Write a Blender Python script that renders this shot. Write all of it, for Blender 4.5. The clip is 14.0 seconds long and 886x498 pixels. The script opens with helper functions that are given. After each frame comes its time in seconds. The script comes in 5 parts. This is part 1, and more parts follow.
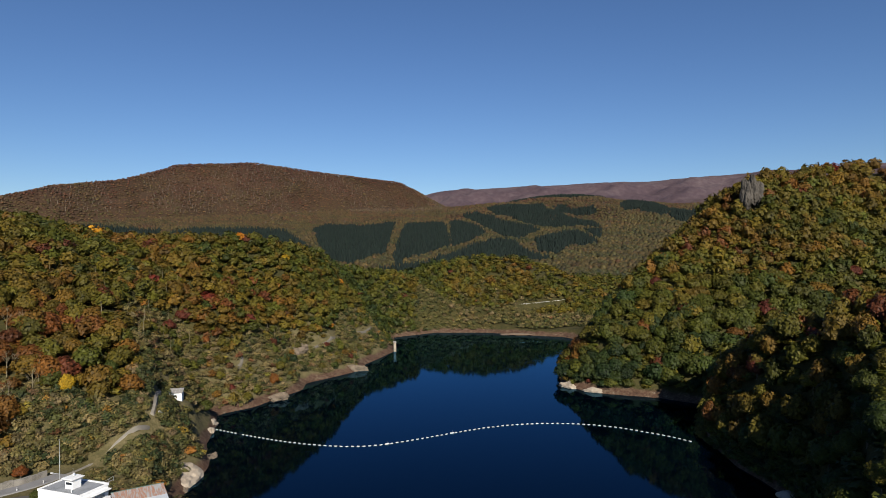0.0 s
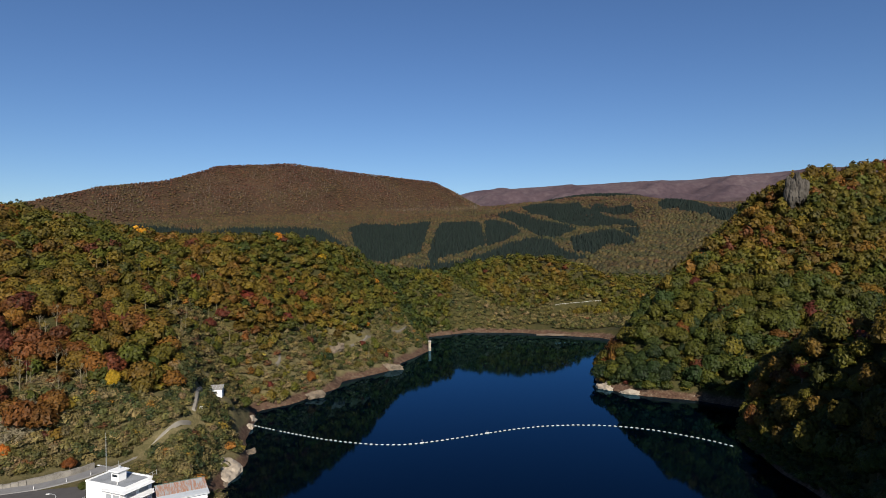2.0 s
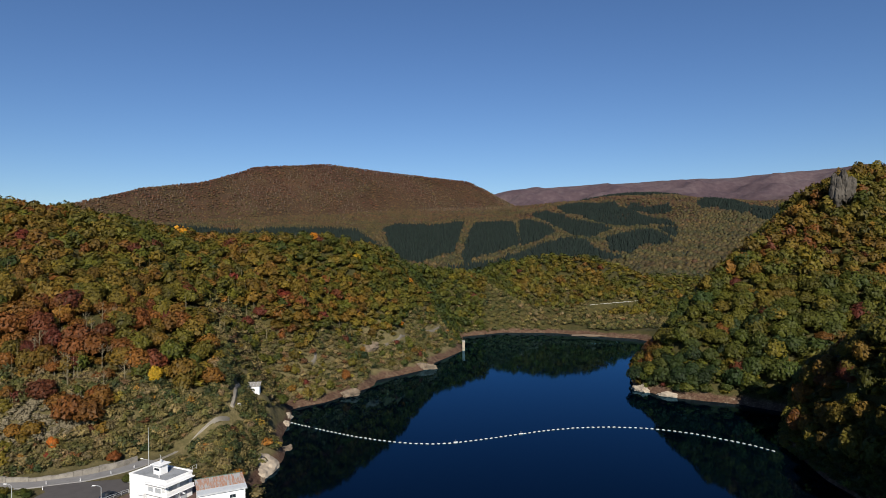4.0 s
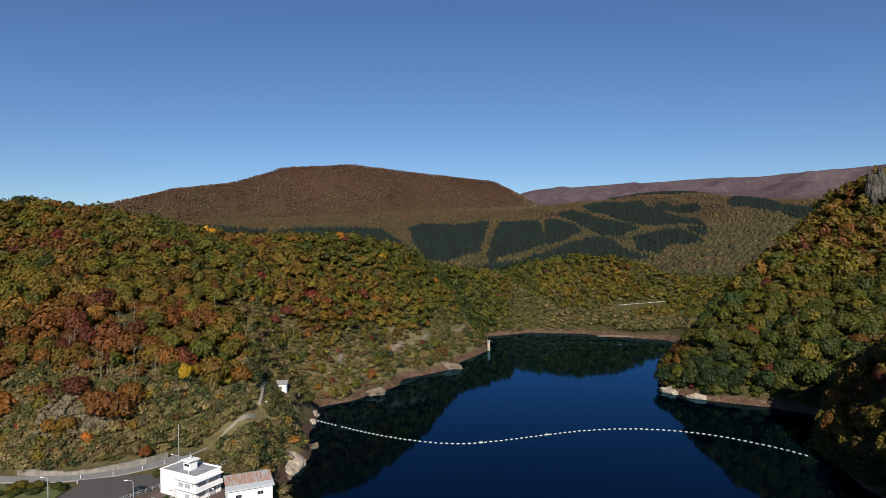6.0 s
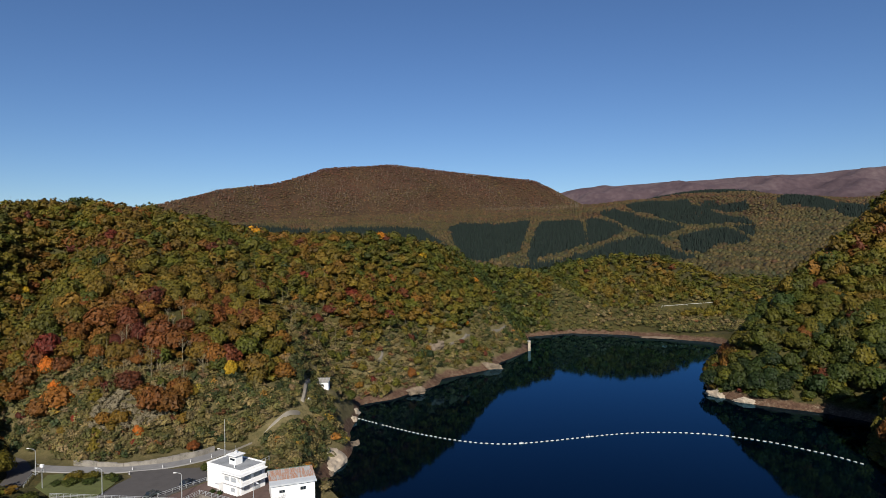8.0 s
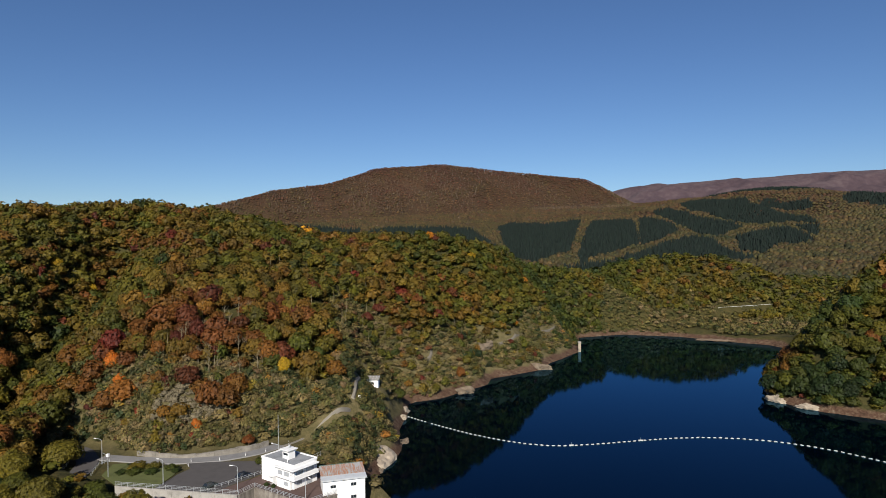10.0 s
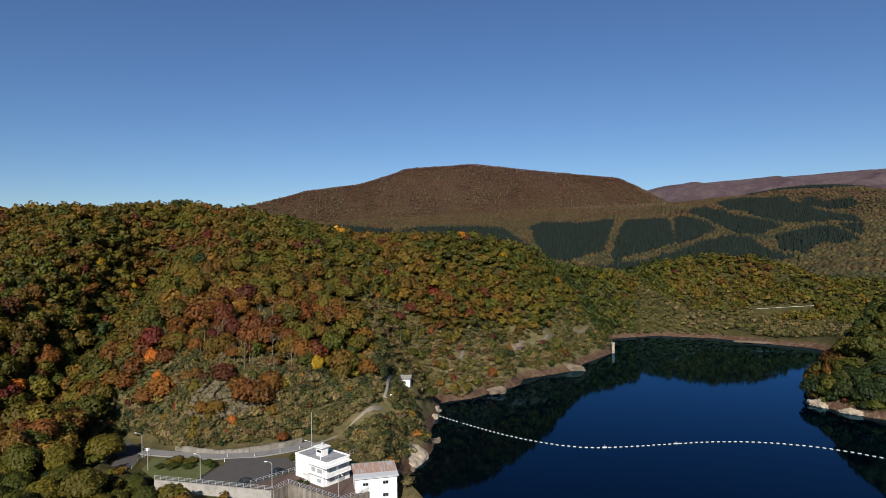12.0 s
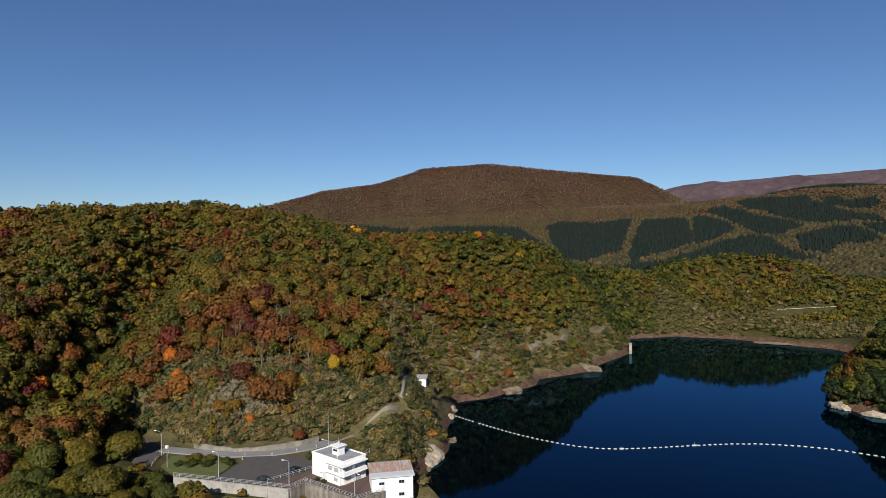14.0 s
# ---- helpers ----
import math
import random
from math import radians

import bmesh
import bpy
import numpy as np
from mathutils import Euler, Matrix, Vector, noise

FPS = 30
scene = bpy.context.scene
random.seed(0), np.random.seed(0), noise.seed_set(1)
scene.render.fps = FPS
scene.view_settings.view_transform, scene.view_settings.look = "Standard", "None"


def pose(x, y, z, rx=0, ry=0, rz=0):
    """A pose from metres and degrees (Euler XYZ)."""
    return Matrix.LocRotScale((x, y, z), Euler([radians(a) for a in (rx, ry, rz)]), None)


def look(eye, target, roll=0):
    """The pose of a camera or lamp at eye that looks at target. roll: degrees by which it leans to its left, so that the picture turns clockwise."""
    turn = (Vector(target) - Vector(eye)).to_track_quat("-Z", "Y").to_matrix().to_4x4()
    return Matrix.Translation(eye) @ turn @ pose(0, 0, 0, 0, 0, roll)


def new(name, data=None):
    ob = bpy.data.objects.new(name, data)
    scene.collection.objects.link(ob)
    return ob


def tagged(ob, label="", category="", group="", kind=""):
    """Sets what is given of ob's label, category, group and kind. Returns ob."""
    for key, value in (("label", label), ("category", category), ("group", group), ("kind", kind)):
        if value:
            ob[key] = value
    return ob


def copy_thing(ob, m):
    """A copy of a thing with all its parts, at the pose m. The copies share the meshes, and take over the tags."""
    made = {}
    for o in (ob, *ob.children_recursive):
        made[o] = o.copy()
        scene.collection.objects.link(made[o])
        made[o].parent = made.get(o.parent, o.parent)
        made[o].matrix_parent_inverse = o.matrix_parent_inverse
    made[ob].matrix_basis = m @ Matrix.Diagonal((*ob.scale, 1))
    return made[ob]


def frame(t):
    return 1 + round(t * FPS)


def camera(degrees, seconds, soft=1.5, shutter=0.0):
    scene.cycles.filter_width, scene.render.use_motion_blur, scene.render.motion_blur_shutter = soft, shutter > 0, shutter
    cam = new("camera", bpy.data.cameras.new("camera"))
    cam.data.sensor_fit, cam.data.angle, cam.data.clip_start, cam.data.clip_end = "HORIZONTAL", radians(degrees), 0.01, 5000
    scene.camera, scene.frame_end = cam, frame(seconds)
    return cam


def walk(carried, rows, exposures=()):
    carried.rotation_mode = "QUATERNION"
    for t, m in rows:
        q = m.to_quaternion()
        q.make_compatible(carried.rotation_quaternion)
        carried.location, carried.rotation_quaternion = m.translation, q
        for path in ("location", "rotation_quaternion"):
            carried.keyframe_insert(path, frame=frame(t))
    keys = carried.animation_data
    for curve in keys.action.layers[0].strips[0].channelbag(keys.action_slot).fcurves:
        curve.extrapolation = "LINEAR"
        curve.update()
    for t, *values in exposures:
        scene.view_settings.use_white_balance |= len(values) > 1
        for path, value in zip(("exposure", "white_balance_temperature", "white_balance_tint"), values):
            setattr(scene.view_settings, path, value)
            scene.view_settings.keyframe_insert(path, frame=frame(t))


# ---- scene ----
cam = camera(70.9, 14.0, soft=0.9)
EYE = 75.0
YAWS = [(0.0, 0.0), (0.5, 0.49), (1.0, 1.13), (1.5, 2.11), (2.0, 3.21), (2.5, 4.27), (3.0, 5.12), (3.2, 5.43), (5.3, 7.51), (5.5, 7.78), (6.0, 8.64), (6.5, 9.57), (7.0, 10.56), (7.5, 11.41), (8.0, 12.33), (8.2, 12.73),
        (10.3, 17.53), (10.5, 17.97), (11.0, 18.74), (11.5, 19.28), (12.0, 19.75), (12.5, 20.37), (13.0, 20.79), (13.5, 21.04), (14.0, 21.22)]
walk(cam, [(t, pose(0, 0, EYE, 90 - 0.455, 0.536, yaw)) for t, yaw in YAWS], exposures=[(0.0, 0.5), (8.0, 0.48), (14.0, 0.43)])

# ---- light ----
SUN_AZ, SUN_EL = 169.0, 31.0  # degrees: clockwise from +Y, above the horizon
world = bpy.data.worlds.new("world")
scene.world = world
world.use_nodes = True
sky = world.node_tree.nodes.new("ShaderNodeTexSky")
sky.sky_type, sky.sun_disc = "NISHITA", False
sky.sun_elevation, sky.sun_rotation = radians(SUN_EL), radians(SUN_AZ)
sky.altitude, sky.air_density, sky.dust_density, sky.ozone_density = 800, 1.0, 0.0, 6.0
deep = world.node_tree.nodes.new("ShaderNodeHueSaturation")  # clear dry autumn air
deep.inputs["Saturation"].default_value, deep.inputs["Hue"].default_value = 1.05, 0.505
world.node_tree.links.new(sky.outputs[0], deep.inputs["Color"])
world.node_tree.links.new(deep.outputs[0], world.node_tree.nodes["Background"].inputs[0])
world.node_tree.nodes["Background"].inputs[1].default_value = 0.062
sun = new("sun", bpy.data.lights.new("sun", "SUN"))
sun.data.energy, sun.data.angle, sun.data.color = 5.0, radians(0.5), (1.0, 0.93, 0.83)
sun_way = Vector((math.sin(radians(SUN_AZ)) * math.cos(radians(SUN_EL)), math.cos(radians(SUN_AZ)) * math.cos(radians(SUN_EL)), math.sin(radians(SUN_EL))))
sun.matrix_world = look(sun_way * 900, (0, 0, 0))


# ---- materials ----
class Nodes:
    """A material with a Principled shader and short ways to its nodes."""

    def __init__(self, name, rough=0.8, metal=0.0, spec=0.3):
        self.m = bpy.data.materials.new(name)
        self.m.use_nodes = True
        self.t = self.m.node_tree
        self.b = self.t.nodes["Principled BSDF"]
        self.b.inputs["Roughness"].default_value = rough
        self.b.inputs["Metallic"].default_value = metal
        self.b.inputs["Specular IOR Level"].default_value = spec

    def put(self, socket, value):
        if isinstance(value, bpy.types.NodeSocket):
            self.t.links.new(value, socket)
        else:
            socket.default_value = value

    def noise(self, scale, detail=4, rough=0.6, stretch=None):
        n = self.t.nodes.new("ShaderNodeTexNoise")
        n.inputs["Scale"].default_value, n.inputs["Detail"].default_value, n.inputs["Roughness"].default_value = scale, detail, rough
        c = self.t.nodes.new("ShaderNodeTexCoord").outputs["Object"]
        if stretch:
            k = self.t.nodes.new("ShaderNodeMapping")
            k.inputs["Scale"].default_value = stretch
            self.t.links.new(c, k.inputs[0])
            c = k.outputs[0]
        self.t.links.new(c, n.inputs["Vector"])
        return n.outputs["Fac"]

    def ramp(self, fac, stops):
        r = self.t.nodes.new("ShaderNodeValToRGB")
        e = r.color_ramp.elements
        while len(e) < len(stops):
            e.new(0.5)
        for k, (p, c) in zip(e, stops):
            k.position, k.color = p, (*c, 1)
        self.t.links.new(fac, r.inputs[0])
        return r.outputs[0]

    def mix(self, fac, a, b, how="MIX"):
        n = self.t.nodes.new("ShaderNodeMix")
        n.data_type, n.blend_type = "RGBA", how
        self.put(n.inputs[0], fac), self.put(n.inputs[6], a), self.put(n.inputs[7], b)
        return n.outputs[2]

    def math(self, op, a, b=0.0):
        n = self.t.nodes.new("ShaderNodeMath")
        n.operation = op
        self.put(n.inputs[0], a), self.put(n.inputs[1], b)
        return n.outputs[0]

    def span(self, v, a, b):
        n = self.t.nodes.new("ShaderNodeMapRange")
        n.interpolation_type = "SMOOTHSTEP"
        self.put(n.inputs[0], v)
        n.inputs[1].default_value, n.inputs[2].default_value = a, b
        return n.outputs[0]

    def attr(self, name):
        n = self.t.nodes.new("ShaderNodeAttribute")
        n.attribute_name = name
        return n.outputs["Fac"]

    def island(self):
        return self.t.nodes.new("ShaderNodeNewGeometry").outputs["Random Per Island"]

    def each(self):
        return self.t.nodes.new("ShaderNodeObjectInfo").outputs["Random"]

    def xyz(self):
        g, s = self.t.nodes.new("ShaderNodeNewGeometry"), self.t.nodes.new("ShaderNodeSeparateXYZ")
        self.t.links.new(g.outputs["Position"], s.inputs[0])
        return s.outputs

    def bump(self, height, strength=0.3, dist=0.1):
        n = self.t.nodes.new("ShaderNodeBump")
        n.inputs["Strength"].default_value, n.inputs["Distance"].default_value = strength, dist
        self.t.links.new(height, n.inputs["Height"])
        self.t.links.new(n.outputs[0], self.b.inputs["Normal"])

    def color(self, c):
        self.put(self.b.inputs["Base Color"], c if isinstance(c, bpy.types.NodeSocket) else (*c, 1))
        return self


def plain(name, color, rough=0.7, metal=0.0, spec=0.3, vary=0.25, scale=3.0, bump=0.0):
    """A surface of one colour with soft stains and grain."""
    k = Nodes(name, rough, metal, spec)
    dark = tuple(v * (1 - vary) for v in color)
    light = tuple(min(1, v * (1 + vary * 0.5)) for v in color)
    f = k.mix(0.4, k.noise(scale, 5), k.noise(scale * 12, 3))
    k.color(k.ramp(f, [(0.3, dark), (0.5, color), (0.72, light)]))
    if bump:
        k.bump(k.noise(scale * 14, 3), bump, 0.02)
    return k.m


FOLIAGE = [(0.0, (0.012, 0.025, 0.006)), (0.14, (0.030, 0.044, 0.007)), (0.28, (0.062, 0.067, 0.007)), (0.40, (0.096, 0.078, 0.008)), (0.52, (0.122, 0.070, 0.009)), (0.62, (0.142, 0.054, 0.010)),
           (0.72, (0.112, 0.036, 0.010)), (0.80, (0.075, 0.019, 0.010)), (0.88, (0.150, 0.022, 0.011)), (0.94, (0.36, 0.105, 0.012)), (1.0, (0.36, 0.23, 0.012))]
# shrubs and dry herbs, from dark green over olive and straw to russet and yellow
SHRUBS = [(0.0, (0.024, 0.038, 0.013)), (0.2, (0.056, 0.064, 0.019)), (0.4, (0.118, 0.104, 0.034)), (0.55, (0.170, 0.132, 0.054)), (0.68, (0.190, 0.142, 0.076)), (0.78, (0.135, 0.064, 0.027)), (0.88, (0.130, 0.036, 0.018)), (0.94, (0.26, 0.11, 0.02)), (1.0, (0.21, 0.20, 0.035))]
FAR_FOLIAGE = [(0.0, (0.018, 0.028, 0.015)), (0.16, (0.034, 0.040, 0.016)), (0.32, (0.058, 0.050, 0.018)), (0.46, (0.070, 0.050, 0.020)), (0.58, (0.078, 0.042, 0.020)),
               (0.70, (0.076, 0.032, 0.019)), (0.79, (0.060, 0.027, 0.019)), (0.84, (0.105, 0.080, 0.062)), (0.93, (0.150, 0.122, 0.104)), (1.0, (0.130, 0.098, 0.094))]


def foliage(name, scale=FOLIAGE, low=0.80, high=1.20, grain=1.5):
    k = Nodes(name, 0.62, 0, 0.25)
    c = k.ramp(k.attr("tint"), scale)
    c = k.mix(1.0, c, k.ramp(k.attr("vigour"), [(0.0, (0.42, 0.45, 0.48)), (0.5, (0.92, 0.92, 0.92)), (1.0, (1.50, 1.46, 1.36))]), "MULTIPLY")  # some trees leafier than others
    v = k.span(k.island(), 0.0, 1.0)
    c = k.mix(1.0, c, k.ramp(v, [(0.0, (low, low, low)), (0.5, (1, 1, 1)), (1.0, (high, high * 0.96, high * 0.86))]), "MULTIPLY")
    g = k.t.nodes.new("ShaderNodeNewGeometry").outputs["Position"]
    n = k.t.nodes.new("ShaderNodeTexNoise")
    n.inputs["Scale"].default_value, n.inputs["Detail"].default_value, n.inputs["Roughness"].default_value = grain, 3.0, 0.7
    k.t.links.new(g, n.inputs["Vector"])
    c = k.mix(1.0, c, k.ramp(n.outputs["Fac"], [(0.34, (0.58, 0.60, 0.58)), (0.5, (0.97, 0.97, 0.97)), (0.68, (1.36, 1.33, 1.26))]), "MULTIPLY")
    k.color(c)
    k.bump(n.outputs["Fac"], 0.6, 0.5 / grain)
    tr = k.t.nodes.new("ShaderNodeBsdfTranslucent")
    k.t.links.new(c, tr.inputs[0])
    mx = k.t.nodes.new("ShaderNodeMixShader")
    mx.inputs[0].default_value = 0.18
    k.t.links.new(k.b.outputs[0], mx.inputs[1]), k.t.links.new(tr.outputs[0], mx.inputs[2])
    k.t.links.new(mx.outputs[0], k.t.nodes["Material Output"].inputs[0])
    return k.m


def ground_material():
    k = Nodes("hill_ground", 0.9, 0, 0.15)
    x, y, z = k.xyz()
    big, mid, fine = k.noise(0.02, 5), k.noise(0.15, 5), k.noise(1.2, 5)
    floor = k.ramp(k.mix(0.5, mid, fine), [(0.3, (0.0165, 0.0185, 0.0067)), (0.5, (0.0460, 0.0420, 0.0140)), (0.7, (0.0850, 0.0640, 0.0215))])
    wood = k.ramp(k.mix(0.5, k.noise(0.004, 6), k.noise(0.06, 7, 0.75)), [(0.32, (0.026, 0.0175, 0.0105)), (0.5, (0.045, 0.027, 0.0155)), (0.68, (0.068, 0.039, 0.022))])
    # far ridge: bare woods with distance haze painted in as mauve-grey
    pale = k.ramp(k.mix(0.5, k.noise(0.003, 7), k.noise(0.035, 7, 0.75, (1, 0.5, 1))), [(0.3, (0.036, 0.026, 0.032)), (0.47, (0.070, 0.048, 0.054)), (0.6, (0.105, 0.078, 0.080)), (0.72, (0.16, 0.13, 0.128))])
    straw = k.ramp(k.mix(0.5, k.noise(0.3, 5), k.noise(2.5, 5)), [(0.32, (0.050, 0.048, 0.018)), (0.5, (0.110, 0.092, 0.042)), (0.68, (0.175, 0.140, 0.075))])
    floor = k.mix(k.attr("open"), floor, straw)
    c = k.mix(k.span(y, 900, 1300), floor, wood)
    # the hazy mauve takes over with distance
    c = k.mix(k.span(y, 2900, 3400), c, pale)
    earth = k.ramp(k.mix(0.5, k.noise(0.35, 6), fine), [(0.34, (0.030, 0.017, 0.011)), (0.48, (0.075, 0.042, 0.027)), (0.57, (0.105, 0.070, 0.045)), (0.68, (0.22, 0.17, 0.125))])
    edge = k.math("ADD", z, k.math("MULTIPLY", mid, -4.5))
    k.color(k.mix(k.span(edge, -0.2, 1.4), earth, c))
    k.bump(k.mix(0.5, mid, fine), 0.6, 1.0)
    return k.m


def water_material():
    """Deep clear water: a dark body under a bluish mirror."""
    k = Nodes("lake_water", 0.3, 0, 0.0)
    k.color(k.ramp(k.noise(0.01, 3), [(0.3, (0.0001, 0.0010, 0.0028)), (0.7, (0.0002, 0.0014, 0.0038))]))
    k.bump(k.mix(0.4, k.noise(0.25, 3, 0.5, (1, 2.2, 1)), k.noise(1.4, 3, 0.5, (1, 2.5, 1))), 0.02, 0.2)
    g = k.t.nodes.new("ShaderNodeBsdfGlossy")
    g.inputs["Color"].default_value, g.inputs["Roughness"].default_value = (0.26, 0.62, 0.98, 1), 0.045
    f = k.t.nodes.new("ShaderNodeFresnel")
    f.inputs["IOR"].default_value = 1.225
    m = k.t.nodes.new("ShaderNodeMixShader")
    k.t.links.new(f.outputs[0], m.inputs[0])
    k.t.links.new(k.b.outputs[0], m.inputs[1]), k.t.links.new(g.outputs[0], m.inputs[2])
    k.t.links.new(m.outputs[0], k.t.nodes["Material Output"].inputs[0])
    return k.m


def needle_material():
    k = Nodes("fir_needles", 0.8, 0, 0.2)
    k.color(k.mix(0.5, k.ramp(k.island(), [(0.0, (0.002, 0.005, 0.004)), (1.0, (0.009, 0.018, 0.013))]), k.ramp(k.noise(0.3, 4), [(0.3, (0.003, 0.006, 0.005)), (0.7, (0.008, 0.016, 0.012))])))
    return k.m


NEEDLES = needle_material()
GROUND, WATER = ground_material(), water_material()
DRY = plain("dry_twigs", (0.165, 0.138, 0.086), 0.95, vary=0.45, scale=0.8)
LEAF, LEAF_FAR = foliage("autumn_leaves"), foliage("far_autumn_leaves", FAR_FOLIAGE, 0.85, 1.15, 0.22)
LEAF_SCRUB = foliage("shrub_leaves", SHRUBS, 0.78, 1.22, 2.2)
BARK = plain("bark", (0.11, 0.09, 0.07), 0.9, vary=0.5, scale=2)
ASPHALT = plain("asphalt", (0.074, 0.068, 0.066), 0.9, vary=0.25, scale=0.4)
CONCRETE = plain("weathered_concrete", (0.30, 0.285, 0.26), 0.9, vary=0.45, scale=0.5)
ROCK = plain("pale_rock", (0.32, 0.265, 0.20), 0.9, vary=0.5, scale=0.3, bump=0.5)
WHITE = plain("white_paint", (0.73, 0.73, 0.72), 0.6, vary=0.08, scale=0.6)
FLOAT = plain("white_float", (0.40, 0.40, 0.38), 0.5, vary=0.15, scale=1.0)

# ---- the lie of the land ----
# plan of the lake, metres
SHORE = [(-46, -60), (-46, 40), (-52, 120), (-58, 148), (-65, 160), (-75, 168), (-79, 181), (-80, 198), (-82, 215), (-90, 234), (-94, 252), (-100, 276), (-88, 289), (-74, 322), (-75, 338), (-50, 370), (-49, 392),
         (-34, 437), (-40, 500), (-6, 526), (36, 524), (71, 504), (94, 497), (112, 470), (92, 420), (74, 385), (64, 352), (61, 326), (77, 308), (104, 298), (122, 282), (119, 271), (108, 263),
         (98, 240), (98, 208), (101, 184), (97, 165), (88, 148), (78, 118), (64, 40), (66, -60)]
# crest lines: slope of the flanks, roundness of the top, and points x, y, z
CRESTS = []


def crest(slope, soft, *pts):
    CRESTS.append((slope, soft, pts))


crest(0.44, 25, (-640, 20, 92), (-470, 130, 90), (-342, 226, 89), (-315, 262, 93), (-278, 301, 96), (-244, 329, 90), (-227, 353, 81), (-206, 362, 75))
crest(0.60, 30, (-206, 362, 74), (-155, 374, 76), (-124, 386, 76), (-106, 437, 69), (-88, 498, 53), (-60, 560, 43))
crest(0.45, 60, (-280, 440, 74), (-200, 560, 60), (-100, 640, 40))
crest(0.50, 14, (-278, 301, 74), (-187, 260, 60), (-201, 212, 50), (-199, 190, 32))
crest(0.62, 12, (-112, 186, 10), (-108, 205, 13), (-105, 222, 16), (-103, 238, 17), (-125, 262, 24))
crest(0.72, 30, (-60, 560, 43), (-42, 632, 40), (0, 652, 51), (40, 660, 57), (70, 674, 56), (98, 695, 48.5), (142, 726, 31), (180, 761, 13))
crest(0.85, 10, (620, 300, 150), (420, 360, 126), (290, 407, 118), (264, 424, 120), (232, 412, 113), (207, 402, 112), (177, 380, 84), (141, 374, 69), (108, 364, 51), (88, 354, 39), (70, 343, 24))
crest(0.55, 5, (215, 20, 66), (184, 120, 60), (152, 172, 58), (136, 200, 49), (133.5, 230, 37), (130, 256, 23), (123, 271, 7))
crest(0.3, 60, (-1400, 1400, 150), (-1080, 1640, 142), (-720, 1660, 126), (-420, 1600, 116), (-330, 1430, 92))
crest(0.62, 40, (-1800, 1400, 110), (-1500, 1750, 180), (-1390, 1956, 236), (-1317, 2125, 287), (-1182, 2315, 325), (-1045, 2490, 399), (-780, 2585, 416), (-535, 2646, 383), (-207, 2592, 334), (-102, 2598, 268), (38, 2500, 200))
crest(0.32, 120, (-1600, 4400, 300), (-164, 4197, 385), (65, 4200, 435), (831, 4219, 468), (1425, 4057, 473), (1856, 3879, 495), (2495, 3502, 506), (3300, 2700, 500))
crest(0.20, 120, (2300, 1200, 260), (1500, 2000, 215), (849, 2245, 206), (463, 2355, 247), (230, 2340, 222), (30, 2300, 184))
VALLEY = [(-262, 268), (-240, 225), (-217, 180), (-203, 150)]
PLATEAU = [(-162, 131), (-134, 135.3), (-98.4, 139), (-97.3, 144.7), (-77.8, 139), (-74, 146), (-66, 148), (-65, 152), (-73, 160), (-86, 172), (-104, 186), (-116, 182), (-147, 157), (-163, 164), (-180, 165), (-180, 152), (-167, 145)]


LOW_GROUND = [(-137, 80), (-137, 138), (-117, 140.5), (-101, 142.5), (-99, 148.4), (-80.5, 143.5), (-78, 148), (-78, 152), (-70, 157), (-56, 152), (-56, 80)]  # below the retaining walls


def to_line(x, y, pts):
    """Distance to a polyline of x, y(, z), and z there."""
    best, bz = np.full(x.shape, 1e9), np.zeros(x.shape)
    for a, b in zip(pts[:-1], pts[1:]):
        dx, dy = b[0] - a[0], b[1] - a[1]
        u = np.clip(((x - a[0]) * dx + (y - a[1]) * dy) / (dx * dx + dy * dy), 0, 1)
        d = np.hypot(x - a[0] - u * dx, y - a[1] - u * dy)
        if len(a) > 2:
            bz = np.where(d < best, a[2] + u * (b[2] - a[2]), bz)
        best = np.minimum(best, d)
    return best, bz


def inside(x, y, poly):
    r = np.zeros(x.shape, bool)
    for (ax, ay), (bx, by) in zip(poly, poly[1:] + poly[:1]):
        if ay != by:
            r ^= ((ay > y) != (by > y)) & (x < (bx - ax) * (y - ay) / (by - ay) + ax)
    return r


def waves(x, y):
    """Uneven ground: a few crossed sines, about -1 to 1."""
    return (np.sin(x * 0.071 + 1.3 * np.sin(y * 0.043)) + np.sin(y * 0.083 + 1.7 * np.sin(x * 0.037 + 1)) + 0.6 * np.sin(x * 0.19 + y * 0.11) + 0.5 * np.sin(y * 0.23 - x * 0.17 + 2)) / 3.1


def gullies(x, y):
    return np.sin(x * 0.0135 + 1.5 * np.sin(y * 0.006) + 0.8) + 0.6 * np.sin(x * 0.031 + y * 0.013) + 0.5 * np.sin(y * 0.027 - x * 0.012)


def smooth_max(a, b, k):
    return 0.5 * (a + b + np.sqrt((a - b) ** 2 + k * k))


def shore_distance(x, y):
    """Metres from the lake's edge, negative on the water."""
    d, _ = to_line(x, y, SHORE + SHORE[:1])
    return np.where(inside(x, y, SHORE), -d, d)


